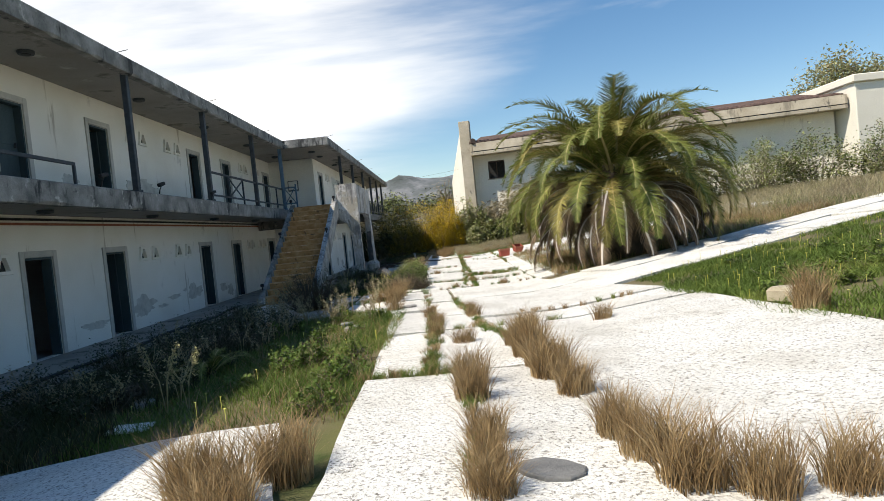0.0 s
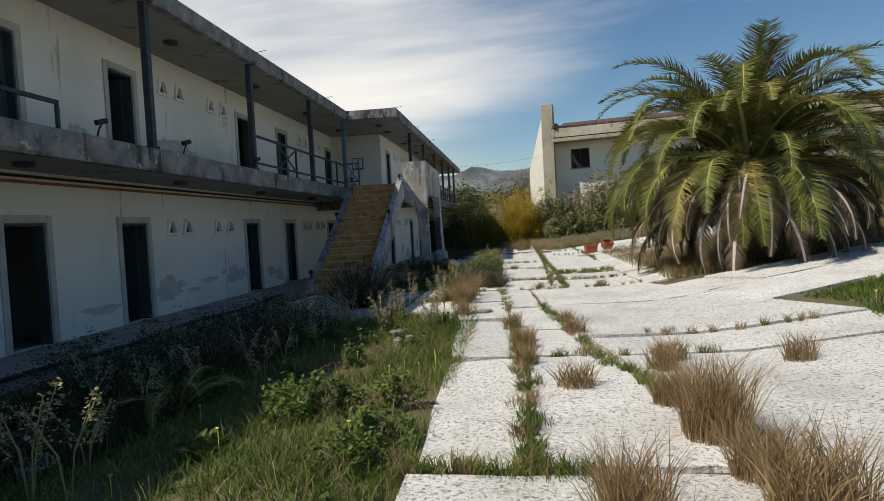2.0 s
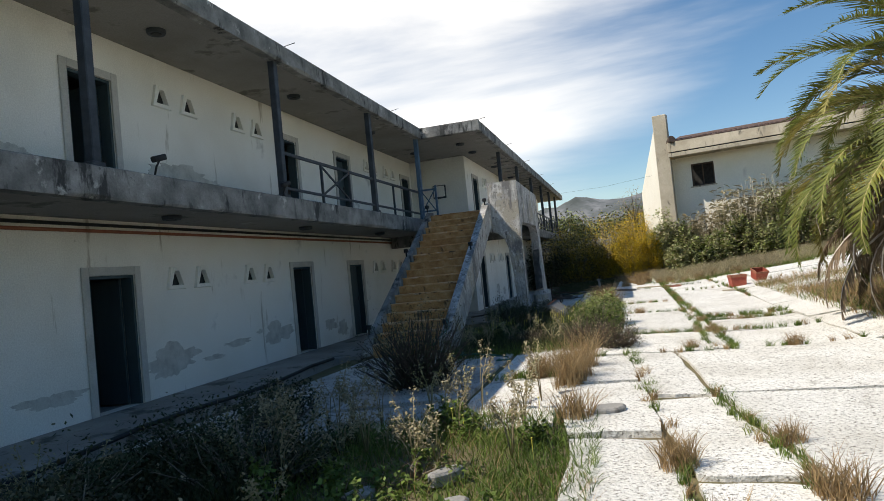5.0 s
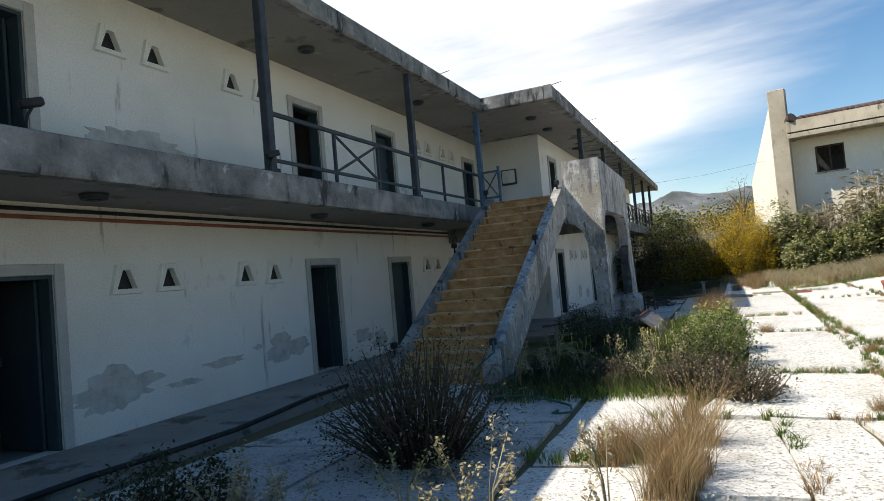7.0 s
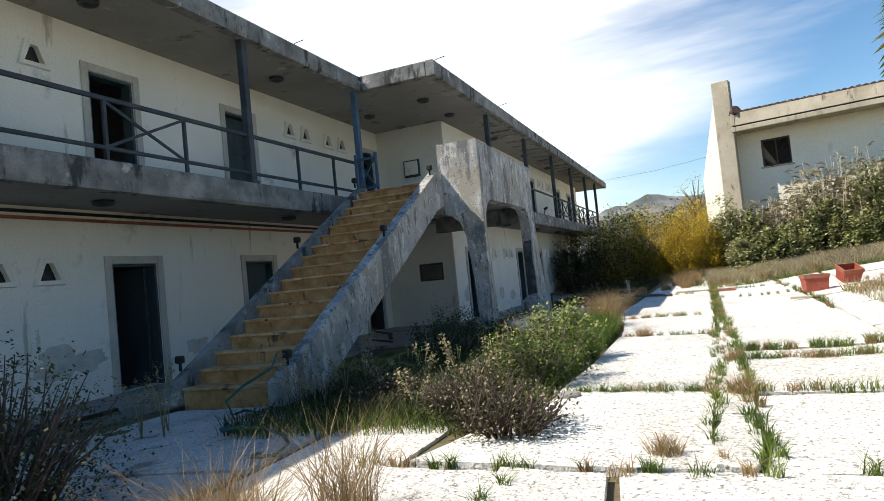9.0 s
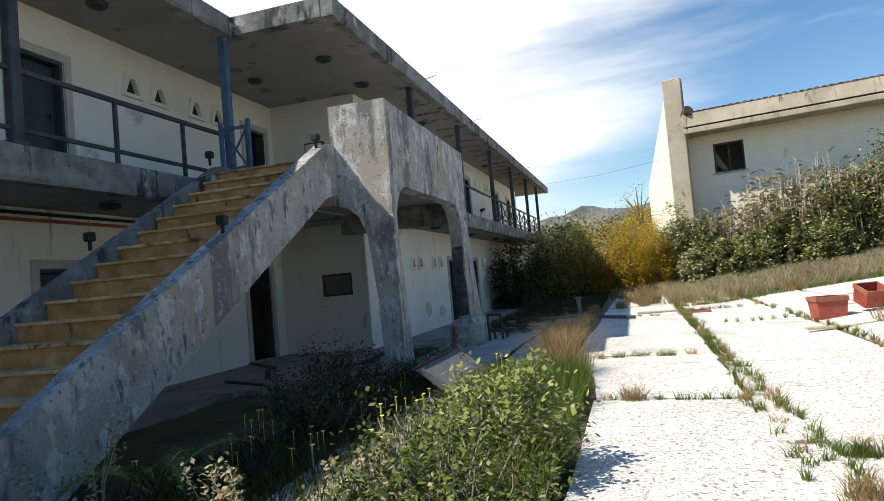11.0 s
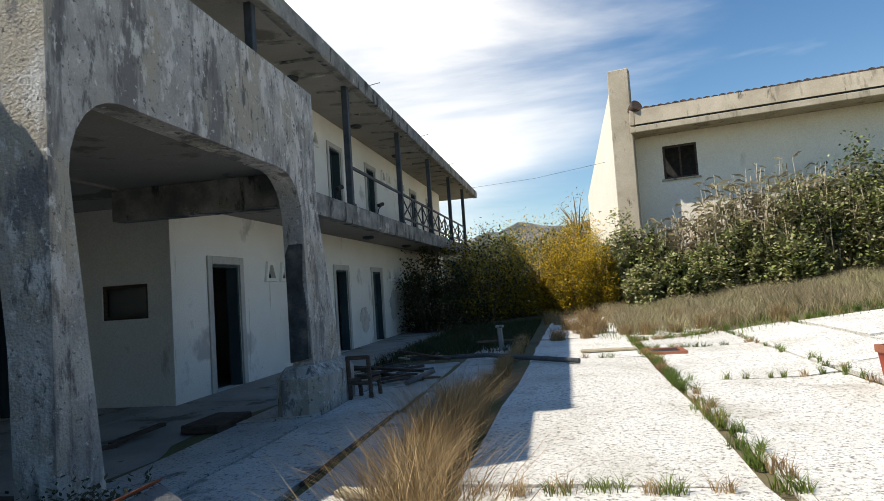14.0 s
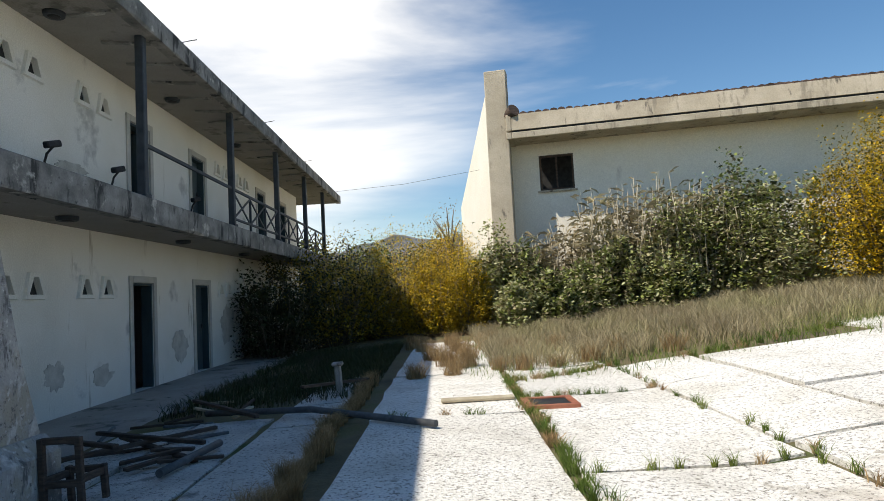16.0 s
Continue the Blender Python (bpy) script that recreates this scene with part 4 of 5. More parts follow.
TALL_TUFTS = [tuft_mesh(300, 0.24, 0.95, 0.007, 0.75, M_DRY, s) for s in (6, 7)]
GREEN_TUFTS = [tuft_mesh(200, 0.16, 0.3, 0.009, 0.7, M_GRASS, s) for s in (8, 9)]


def tuft(kind, x, y, size=1.0):
    me = random.choice(kind)
    dry = me.materials[0] is M_DRY
    ob = new("grass_tuft", me)
    tagged(ob, "dry straw-coloured grass tuft growing in a paving joint" if dry else "fresh green grass tuft growing in a paving joint", "grass tuft", "grass tufts")
    ob.matrix_basis = pose(x, y, gz(x, y) - 0.03, 0, 0, rnd(0, 360)) @ Matrix.Diagonal((size, size, size * rnd(0.85, 1.15), 1))
    return ob


def meadow(name, label, area, count, length, width, lean, material, seed, keep=None):
    """Grass over a stretch of the plan: area is x0, x1, y0, y1."""
    rng = random.Random(seed)
    spots = []
    while len(spots) < count:
        x, y = rng.uniform(area[0], area[1]), rng.uniform(area[2], area[3])
        if keep and not keep(x, y):
            continue
        if noise.noise((x * 0.8, y * 0.8, seed)) < rng.uniform(-0.55, 0.25):
            continue
        spots.append((x, y, gz(x, y) - 0.06))
    ob = raw(name, *blades(spots, length, width, lean, rng), material)
    return tagged(ob, label, "grass", kind="stuff")


def crown(spots, size, rng, slim=1.0):
    """Small leaves, each a bent pair of triangles, at the spots."""
    verts, faces = [], []
    for x, y, z in spots:
        a, e = rng.uniform(0, 6.283), rng.uniform(-0.6, 1.1)
        d = Vector((math.cos(a) * math.cos(e), math.sin(a) * math.cos(e), math.sin(e))) * size * rng.uniform(0.6, 1.4)
        s = Vector((-math.sin(a), math.cos(a), rng.uniform(-0.5, 0.5))) * size * 0.3 * slim * rng.uniform(0.7, 1.3)
        p = Vector((x, y, z))
        b = len(verts)
        verts += [p, p + d * 0.5 + s, p + d, p + d * 0.5 - s]
        faces += [(b, b + 1, b + 2), (b, b + 2, b + 3)]
    return verts, faces


def shrub(name, label, x, y, r, h, leaves, size, materials, seed, stems=14, slim=1.0, low=0.15, stem_mat=None):
    """A shrub of forked stems with leaf clumps along them."""
    rng = random.Random(seed)
    z = gz(x, y) - 0.05
    t = thing(name, label, "shrub")
    tips, bm = [], bmesh.new()
    for k in range(stems):
        a, q = rng.uniform(0, 6.283), math.sqrt(rng.random()) * r * 0.9
        dome = h * math.sqrt(max(0.12, 1 - (q / r) ** 2 * 0.8)) * rng.uniform(0.5, 1.14)
        top = Vector((x + q * math.cos(a), y + q * math.sin(a), z + dome))
        root = Vector((x + 0.35 * q * math.cos(a), y + 0.35 * q * math.sin(a), z))
        mid = root.lerp(top, 0.5) + Vector((rng.uniform(-0.1, 0.1), rng.uniform(-0.1, 0.1), 0.06 * h))
        tube(bm, [root, mid, top], 0.008 * h + 0.005, 0.003, 5)
        for f in (1.0, rng.uniform(0.7, 0.95), rng.uniform(0.4, 0.7), rng.uniform(0.08, 0.4)):
            c = Vector((x + q * math.cos(a) * rng.uniform(0.8, 1.12), y + q * math.sin(a) * rng.uniform(0.8, 1.12), z + dome * f))
            tips.append((c, (0.07 * h + 0.13 * r) * rng.uniform(0.5, 1.4)))
    tagged(part("branchwork", bm, stem_mat or M_BARK, t), kind="stuff")
    for k, (m, share) in enumerate(materials):
        spots = []
        for _ in range(int(leaves * share)):
            c, w = rng.choice(tips)
            p = c + Vector([max(-1.0, min(1.0, rng.gauss(0, d))) for d in (0.5, 0.5, 0.42)]) * w
            if p.z > z + low * h * 0.3:
                spots.append(p)
        tagged(raw("foliage" if m is not M_GORSE else "blossom", *crown(spots, size, rng, slim), m, t), kind="stuff")
    return t


# palm
def frond_mesh(kind, length, droop, seed, mats):
    """A feather leaf along +x that rises and bends over; two materials: stalk and leaflets."""
    rng = random.Random(seed)
    verts, faces, slot = [], [], []
    pts, n, a = [Vector((0, 0, 0))], 14, 0.0
    for k in range(n):
        a -= droop / n * (0.4 + 1.2 * k / n)
        pts.append(pts[-1] + Vector((math.cos(a), 0, math.sin(a))) * length / n)
    for k, p in enumerate(pts):
        w = (0.07 if kind == "dead" else 0.055) * (1 - 0.85 * k / n)
        verts += [p + Vector((0, -w, 0)), p + Vector((0, 0, w * 0.7)), p + Vector((0, w, 0)), p + Vector((0, 0, -w * 0.6))]
    for k in range(n):
        for q in range(4):
            faces.append((4 * k + q, 4 * k + (q + 1) % 4, 4 * k + 4 + (q + 1) % 4, 4 * k + 4 + q))
            slot.append(0)
    count = 108
    for k in range(count):
        f = 0.12 + 0.88 * k / count
        i = min(n - 1, int(f * n))
        p = pts[i].lerp(pts[i + 1], f * n - i)
        d = (pts[i + 1] - pts[i]).normalized()
        up = Vector((-d.z, 0, d.x))
        ll = length * (0.1 if kind == "dead" else 0.15) * math.sin(math.pi * (0.15 + 0.8 * f)) * rng.uniform(0.8, 1.15)
        for s in (-1, 1):
            sag = rng.uniform(0.15, 0.5) if kind == "dead" else rng.uniform(-0.35, 0.05)
            e = (d * rng.uniform(0.5, 0.8) + Vector((0, s, 0)) * rng.uniform(0.6, 0.95) - up * sag).normalized() * ll
            if kind == "dead":
                e += Vector((0, 0, -0.3 * ll))
            w = d * 0.02
            b = len(verts)
            verts += [p - w, p + w, p + e * 0.6 + w * 0.7 + Vector((0, 0, -0.03 * ll)), p + e + Vector((0, 0, -0.16 * ll)), p + e * 0.6 - w * 0.7 + Vector((0, 0, -0.03 * ll))]
            faces.append((b, b + 1, b + 2, b + 3, b + 4))
            slot.append(1)
    me = bpy.data.meshes.new("frond")
    me.from_pydata(verts, [], faces)
    for m in mats:
        me.materials.append(m)
    me.polygons.foreach_set("material_index", slot)
    return me


PALM = (8.15, 14.0)
palm = thing("palm_tree", "squat date palm with arching fronds and a skirt of dead leaves", "palm")
palm.matrix_basis = pose(*PALM, gz(*PALM))
bm = tube(bmesh.new(), [(0, 0, -0.2), (0, 0, 0.6), (0.03, 0, 1.4), (0.03, 0, 2.3), (0.03, 0, 2.7)], 0.75, 0.5, 16)
for v in bm.verts:
    v.co.x += 0.06 * noise.noise(v.co * 3)
    v.co.y += 0.06 * noise.noise(v.co * 3 + Vector((5, 0, 0)))
part("trunk", bm, M_TRUNK, palm)
GREEN = [frond_mesh("live", 4.0, d, s, (M_RACHIS, M_PALM)) for s, d in ((1, 1.8), (2, 2.2), (3, 2.6))]
GOLD = [frond_mesh("live", 4.0, d, s, (M_RACHIS, M_PALMGOLD)) for s, d in ((4, 2.0), (5, 2.4))]
DEAD = [frond_mesh("dead", 3.4, d, s, (M_DEADSTALK, M_PALMDEAD)) for s, d in ((6, 1.9), (7, 2.3), (8, 2.6))]


def frond(mesh, azimuth, pitch, size, z, label):
    ob = new("frond", mesh)
    ob.parent = palm
    tagged(ob, label)
    ob.matrix_basis = pose(0.35 * math.cos(radians(azimuth)), 0.35 * math.sin(radians(azimuth)), z, 0, 0, azimuth) @ pose(0, 0, 0, rnd(-12, 12), -pitch, 0) @ Matrix.Scale(size, 4)


for k in range(26):
    frond(random.choice(GREEN), 137.5 * k + rnd(-8, 8), rnd(66, 88), rnd(0.88, 1.04), 2.35, "green arching feather leaf")
for k in range(34):
    frond(random.choice(GREEN + GREEN + GOLD), 137.5 * k + rnd(-8, 8), rnd(46, 68), rnd(0.86, 1.0), 2.25, "yellow-green arching feather leaf")
for k in range(40):
    frond(random.choice(GOLD + GREEN), 137.5 * k + rnd(-8, 8), rnd(14, 40), rnd(0.88, 1.02), 2.1, "yellowing drooping feather leaf")
for k in range(70):
    frond(random.choice(DEAD), 137.5 * k + rnd(-9, 9), rnd(2, 46), rnd(0.8, 1.05), rnd(1.2, 1.8), "grey-brown dead hanging leaf")

# shrubs
GORSE = ((M_GORSEDIM, 0.6), (M_GORSE, 0.26), (M_DARKLEAF, 0.14))
for k, (x, y, r, h) in enumerate(((1.4, 43.2, 1.9, 3.5), (2.9, 43.6, 1.5, 3.5), (3.2, 45.5, 1.8, 3.7), (-0.6, 44.4, 2.2, 3.6), (0.4, 42.0, 1.3, 2.4), (2.4, 41.6, 1.1, 2.1), (3.6, 41.9, 0.9, 2.4))):
    shrub("gorse_bush", "olive gorse bush sprinkled with yellow blossom", x, y, r, h, 15000, 0.08, GORSE, 21 + k, 60, 0.8)
shrub("gorse_bush", "gorse bush full of yellow blossom", 3.4, 42.9, 0.9, 3.5, 6000, 0.08, ((M_GORSEDIM, 0.4), (M_GORSE, 0.6)), 29, 26, 0.8)
shrub("gorse_bush", "gorse bush full of yellow blossom", 15.4, 37.8, 2.2, 4.1, 42000, 0.095, ((M_GORSEDIM, 0.42), (M_GORSE, 0.36), (M_DARKLEAF, 0.22)), 30, 110, 0.9)
# shaded end of the gorse: the shadow is put into dark leaf colour
shrub("dark_bush", "dense evergreen bush with its shade put into dark leaves", -0.7, 40.6, 2.0, 3.2, 17000, 0.1, ((M_DARKLEAF, 0.5), (M_GORSEDIM, 0.5)), 31, 60)
shrub("dark_bush", "dense evergreen bush with its shade put into dark leaves", -2.0, 38.2, 1.4, 2.6, 9000, 0.1, ((M_DARKLEAF, 1.0),), 32, 40)
MIXED = ((M_LEAF, 0.42), (M_PALELEAF, 0.2), (M_SCRUB, 0.14), (M_DARKLEAF, 0.24))
PALE = ((M_LEAF, 0.35), (M_PALELEAF, 0.45), (M_SCRUB, 0.2))
for k, (x, y, r, h) in enumerate(((4.6, 42.6, 0.9, 3.4), (5.5, 42.3, 0.8, 2.9), (6.3, 41.7, 1.1, 2.0), (7.4, 41.3, 1.0, 1.7), (8.4, 41.0, 1.1, 2.2), (9.4, 40.8, 1.0, 1.8), (10.3, 41.6, 1.0, 3.4), (11.4, 40.9, 1.3, 3.9), (12.6, 40.3, 1.2, 4.2), (13.6, 39.4, 1.3, 3.2),
                                  (17.8, 38.6, 2.0, 3.8), (20.6, 37.6, 2.1, 3.6), (23.4, 36.4, 2.2, 3.4), (26.4, 35.0, 2.3, 3.2), (29.5, 33.6, 2.3, 3.0), (5.0, 40.6, 0.7, 1.5), (6.6, 40.2, 0.7, 1.1), (9.9, 39.3, 0.9, 1.4))):
    shrub("bush", "leafy green bush with pale bare stems before the house", x, y, r, h, 6500, 0.14, MIXED if k % 3 else PALE, 40 + k, 40, 1.2, stem_mat=M_GREYWOOD)


def cane_clump(x, y, r, h, count, seed):
    """Tall thin canes standing close, each with a few narrow hanging blades."""
    rng = random.Random(seed)
    t = thing("reed_clump", "clump of tall pale dry canes", "reeds")
    z, bm, verts, faces = gz(x, y) - 0.05, bmesh.new(), [], []
    for _ in range(count):
        a, q = rng.uniform(0, 6.283), r * math.sqrt(rng.random())
        root = Vector((x + q * math.cos(a), y + q * math.sin(a), z))
        tall = h * rng.uniform(0.55, 1.05)
        top = root + Vector((rng.gauss(0, 0.11) * tall, rng.gauss(0, 0.11) * tall, tall))
        tube(bm, [root, root.lerp(top, 0.5) + Vector((rng.gauss(0, 0.05), rng.gauss(0, 0.05), 0)), top], 0.02, 0.008, 4)
        for k in range(9):
            p, e = root.lerp(top, rng.uniform(0.3, 1.0)), rng.uniform(0, 6.283)
            ln = rng.uniform(0.25, 0.55)
            d, w = Vector((math.cos(e), math.sin(e), rng.uniform(-0.3, 0.9))) * ln, Vector((-math.sin(e), math.cos(e), 0)) * 0.022
            b = len(verts)
            verts += [p - w, p + w, p + d * 0.6 + w, p + d + Vector((0, 0, -0.3 * ln)), p + d * 0.6 - w]
            faces.append((b, b + 1, b + 2, b + 3, b + 4))
    tagged(part("branchwork", bm, M_GREYWOOD, t), kind="stuff")
    tagged(raw("foliage", verts, faces, M_SCRUB, t), kind="stuff")


for k, (x, y, r, h) in enumerate(((5.9, 42.9, 0.5, 3.0), (6.6, 42.7, 0.5, 3.2), (7.5, 42.2, 0.6, 3.5), (8.2, 42.0, 0.6, 4.3), (8.9, 41.8, 0.7, 4.0), (9.6, 41.9, 0.6, 4.4), (10.4, 41.3, 0.6, 3.7), (11.2, 41.8, 0.6, 4.2), (12.1, 41.2, 0.5, 3.8))):
    cane_clump(x, y, r, h, 46, 60 + k)

# near shrubs by the building
shrub("dead_shrub", "dark half-dead twiggy shrub by the walkway", -0.6, 11.0, 0.95, 1.05, 9000, 0.03, ((M_DARKLEAF, 0.93), (M_SCRUB, 0.07)), 71, 190, stem_mat=M_WOOD)
shrub("shrub", "low shrub half green and half dry", 1.7, 15.0, 0.6, 0.7, 6000, 0.035, ((M_LEAFLOW, 0.5), (M_SCRUB, 0.1), (M_DARKLEAF, 0.4)), 72, 60)
shrub("shrub", "fresh green shrub at the pavement edge", 1.8, 16.3, 0.5, 0.85, 3400, 0.05, ((M_LEAF, 0.8), (M_PALELEAF, 0.2)), 73, 30)
# these shaded shrubs carry the shade in their leaf colour
shrub("shrub", "leafy shrub beside the stair, its shade put into dark leaves", -0.6, 18.6, 0.75, 0.7, 5200, 0.036, ((M_DARKLEAF, 0.9), (M_LEAF, 0.1)), 74, 30)
shrub("shrub", "leafy shrub under the landing, its shade put into dark leaves", -1.0, 19.9, 0.6, 0.65, 3600, 0.036, ((M_DARKLEAF, 1.0),), 75, 24)
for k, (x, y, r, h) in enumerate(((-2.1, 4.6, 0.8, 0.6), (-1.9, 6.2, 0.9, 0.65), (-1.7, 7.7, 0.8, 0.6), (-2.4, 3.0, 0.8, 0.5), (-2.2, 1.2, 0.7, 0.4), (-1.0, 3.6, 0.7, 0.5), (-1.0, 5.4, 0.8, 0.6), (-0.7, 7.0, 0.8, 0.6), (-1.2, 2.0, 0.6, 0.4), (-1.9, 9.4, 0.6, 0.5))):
    shrub("weed_shrub", "low weedy shrub along the walkway, darkened for the shade", x, y, r, h, 4200, 0.038, ((M_DARKLEAF, 0.97), (M_SCRUB, 0.03)), 80 + k, 44)
verge = random.Random(17)
for k in range(22):
    x, y = verge.uniform(-0.5, 1.8), verge.uniform(0.6, 8.6)
    shrub("weed_clump", "low leafy green weed in the verge", x, y, verge.uniform(0.16, 0.34), verge.uniform(0.14, 0.3), 420, 0.045, ((M_LEAFLOW, 0.75), (M_GRASS, 0.25)), 400 + k, 12, 1.2)
for k in range(16):
    x, y = verge.uniform(6.9, 11.0), verge.uniform(2.2, 7.6)
    shrub("weed_clump", "low leafy green weed in the lawn", x, y, verge.uniform(0.2, 0.4), verge.uniform(0.16, 0.28), 420, 0.05, ((M_LEAFLOW, 0.6), (M_GRASS, 0.4)), 440 + k, 12, 1.2)

# grass
meadow("green_grass", "fresh green grass verge beside the paving", (-0.8, 1.95, 0.3, 9.0), 24000, 0.17, 0.009, 0.9, M_GRASS, 1)
meadow("dry_grass", "dry straw grass mixed into the verge", (-1.2, 2.0, 0.25, 9.5), 3600, 0.26, 0.006, 0.9, M_DRY, 2)
# dark blades paint the shade along the wall, where lit grass stops
meadow("weeds", "weeds along the walkway, darkened for the shade", (-2.6, -0.3, 0.3, 8.2), 15000, 0.36, 0.012, 0.6, M_DARKLEAF, 3)
meadow("green_grass", "green grass below the stair", (-0.7, 2.0, 13.1, 20.5), 15000, 0.24, 0.009, 0.6, M_GRASS, 4)


def lawn(x, y):
    return (y - 7.9) * 0.915 - (x - 6.1) * 0.40 < -0.15 and x > 6.75 + 0.15 * math.sin(y * 2)


meadow("lawn", "lush green lawn with small yellow flowers", (6.5, 18, 1.0, 13.0), 50000, 0.17, 0.014, 0.9, M_GRASS, 5, lawn)
meadow("lawn", "short green grass at the lawn corner", (6.6, 10.5, 3.2, 9.0), 16000, 0.15, 0.013, 0.9, M_GRASS, 15, lawn)
meadow("dry_grass", "dry and green grass round the palm", (5.8, 16, 12, 23), 20000, 0.35, 0.01, 0.7, M_DRY, 6, lambda x, y: (y - 7.9) * 0.915 - (x - 6.1) * 0.40 > 3.7)
meadow("green_grass", "thin green grass round the palm", (5.8, 18, 12, 23), 12000, 0.25, 0.012, 0.7, M_GRASS, 7, lambda x, y: (y - 7.9) * 0.915 - (x - 6.1) * 0.40 > 3.7)
meadow("dry_scrub", "grey-brown dry scrub before the bushes", (3.5, 24, 31, 42), 60000, 0.5, 0.013, 0.7, M_SCRUB, 8, lambda x, y: y > 30.6 + 0.25 * max(0, x - 9))
meadow("dry_scrub", "grey-brown dry scrub on the slope", (14, 34, 16, 38), 26000, 0.5, 0.02, 0.7, M_SCRUB, 9)
meadow("green_grass", "thin green grass in the scrub", (3.0, 20, 29, 38), 12000, 0.22, 0.012, 0.7, M_GRASS, 10, lambda x, y: y > 29.5 + 0.25 * max(0, x - 9))
meadow("tall_grass", "tall bright green grass at the pavement edge", (1.15, 2.05, 15.6, 19.4), 9000, 0.5, 0.008, 0.5, M_GRASS, 14)
# dark blades deepen the shade below the stair and by the far walkway
meadow("weeds", "weeds below the stair, darkened for the shade", (-0.9, 1.6, 13.3, 20.4), 13000, 0.3, 0.013, 0.6, M_DARKLEAF, 12)
meadow("dark_grass", "grass by the far walkway, its shade put into dark blades", (-1.2, 1.6, 28.8, 37.5), 12000, 0.28, 0.012, 0.6, M_DARKLEAF, 11)

# tufts in the joints
for x, y, s in ((3.07, -1.6, 0.9), (3.1, -0.7, 0.8), (3.08, -1.15, 0.7), (3.05, 0.4, 0.9), (3.06, 0.95, 0.95), (3.93, 0.3, 0.9), (3.85, 1.0, 1.2), (3.8, 1.5, 0.9), (3.78, 2.2, 1.2), (3.88, 2.55, 0.9), (3.7, 3.0, 0.8),
                (4.0, -0.8, 0.9), (4.05, -1.3, 1.0), (4.15, -1.75, 1.1), (4.45, -1.95, 0.9), (4.85, -2.0, 0.9), (5.3, -2.0, 0.8), (1.45, -1.4, 1.2), (1.75, -1.0, 1.1), (1.6, -1.75, 1.1), (1.2, -1.2, 0.9),
                (1.55, 10.3, 0.9), (1.5, 10.8, 0.9), (1.05, 11.0, 0.8), (7.0, 2.1, 1.1)):
    tuft(DRY_TUFTS, x, y, s)
for x, y, s in ((3.06, 3.6, 1.2), (2.64, 5.6, 1.1), (2.66, 6.0, 1.0), (5.15, 4.3, 1.1), (4.08, 4.65, 1.2), (3.32, 6.6, 1.1), (3.9, 4.2, 1.1), (2.66, 4.6, 0.9), (2.5, 7.2, 1.0), (3.3, 7.7, 0.8), (1.7, 8.6, 1.2), (3.6, 14.3, 0.8), (3.1, 12.6, 0.7),
                (2.5, 18.5, 0.9), (3.6, 16.0, 0.7), (2.8, 30.7, 1.1), (2.4, 33.3, 1.3), (3.2, 33.5, 1.2), (3.6, 31.2, 1.0), (4.6, 31.2, 1.1), (6.0, 12.4, 0.9), (4.4, 12.3, 0.8),
                (2.2, 30.6, 1.2), (2.6, 33.1, 1.2), (4.0, 31.0, 1.2), (5.2, 31.3, 1.4), (5.8, 31.8, 1.4), (6.6, 31.2, 1.3), (3.0, 35.0, 1.5), (2.2, 35.3, 1.4), (4.2, 34.2, 1.5), (5.0, 33.6, 1.5), (1.9, 36.5, 1.5), (2.9, 37.0, 1.6), (3.8, 37.2, 1.6)):
    tuft(SMALL_TUFTS, x, y, s * 1.2)
for k in range(40):
    y = 20.5 + 0.25 * k
    tuft(TALL_TUFTS if k < 12 else DRY_TUFTS, 1.5 + rnd(-0.07, 0.07), y, rnd(0.5, 0.8) * (0.95 if k < 12 else 0.75))
for x, y in ((1.75, 19.6), (1.85, 19.9), (1.7, 20.1), (2.7, 32.0), (2.9, 31.6), (3.1, 31.9)):
    tuft(TALL_TUFTS, x, y, 0.8)


JOINT_GREEN, JOINT_DRY = [], []


def joint(x0, y0, x1, y1, step, size):
    """Short grass rooted along a joint, gathered for one mesh."""
    n = max(1, int(math.hypot(x1 - x0, y1 - y0) / step * 1.6))
    for k in range(n + 1):
        f = k / n
        if rnd(0, 1) < 0.8:
            cx, cy = x0 + (x1 - x0) * f + rnd(-0.06, 0.06), y0 + (y1 - y0) * f + rnd(-0.06, 0.06)
            into, w = (JOINT_GREEN if rnd(0, 1) < 0.7 else JOINT_DRY), size * rnd(0.05, 0.16)
            into += [(cx + rnd(-w, w), cy + rnd(-w, w), gz(cx, cy) - 0.03) for _ in range(int(90 * size))]


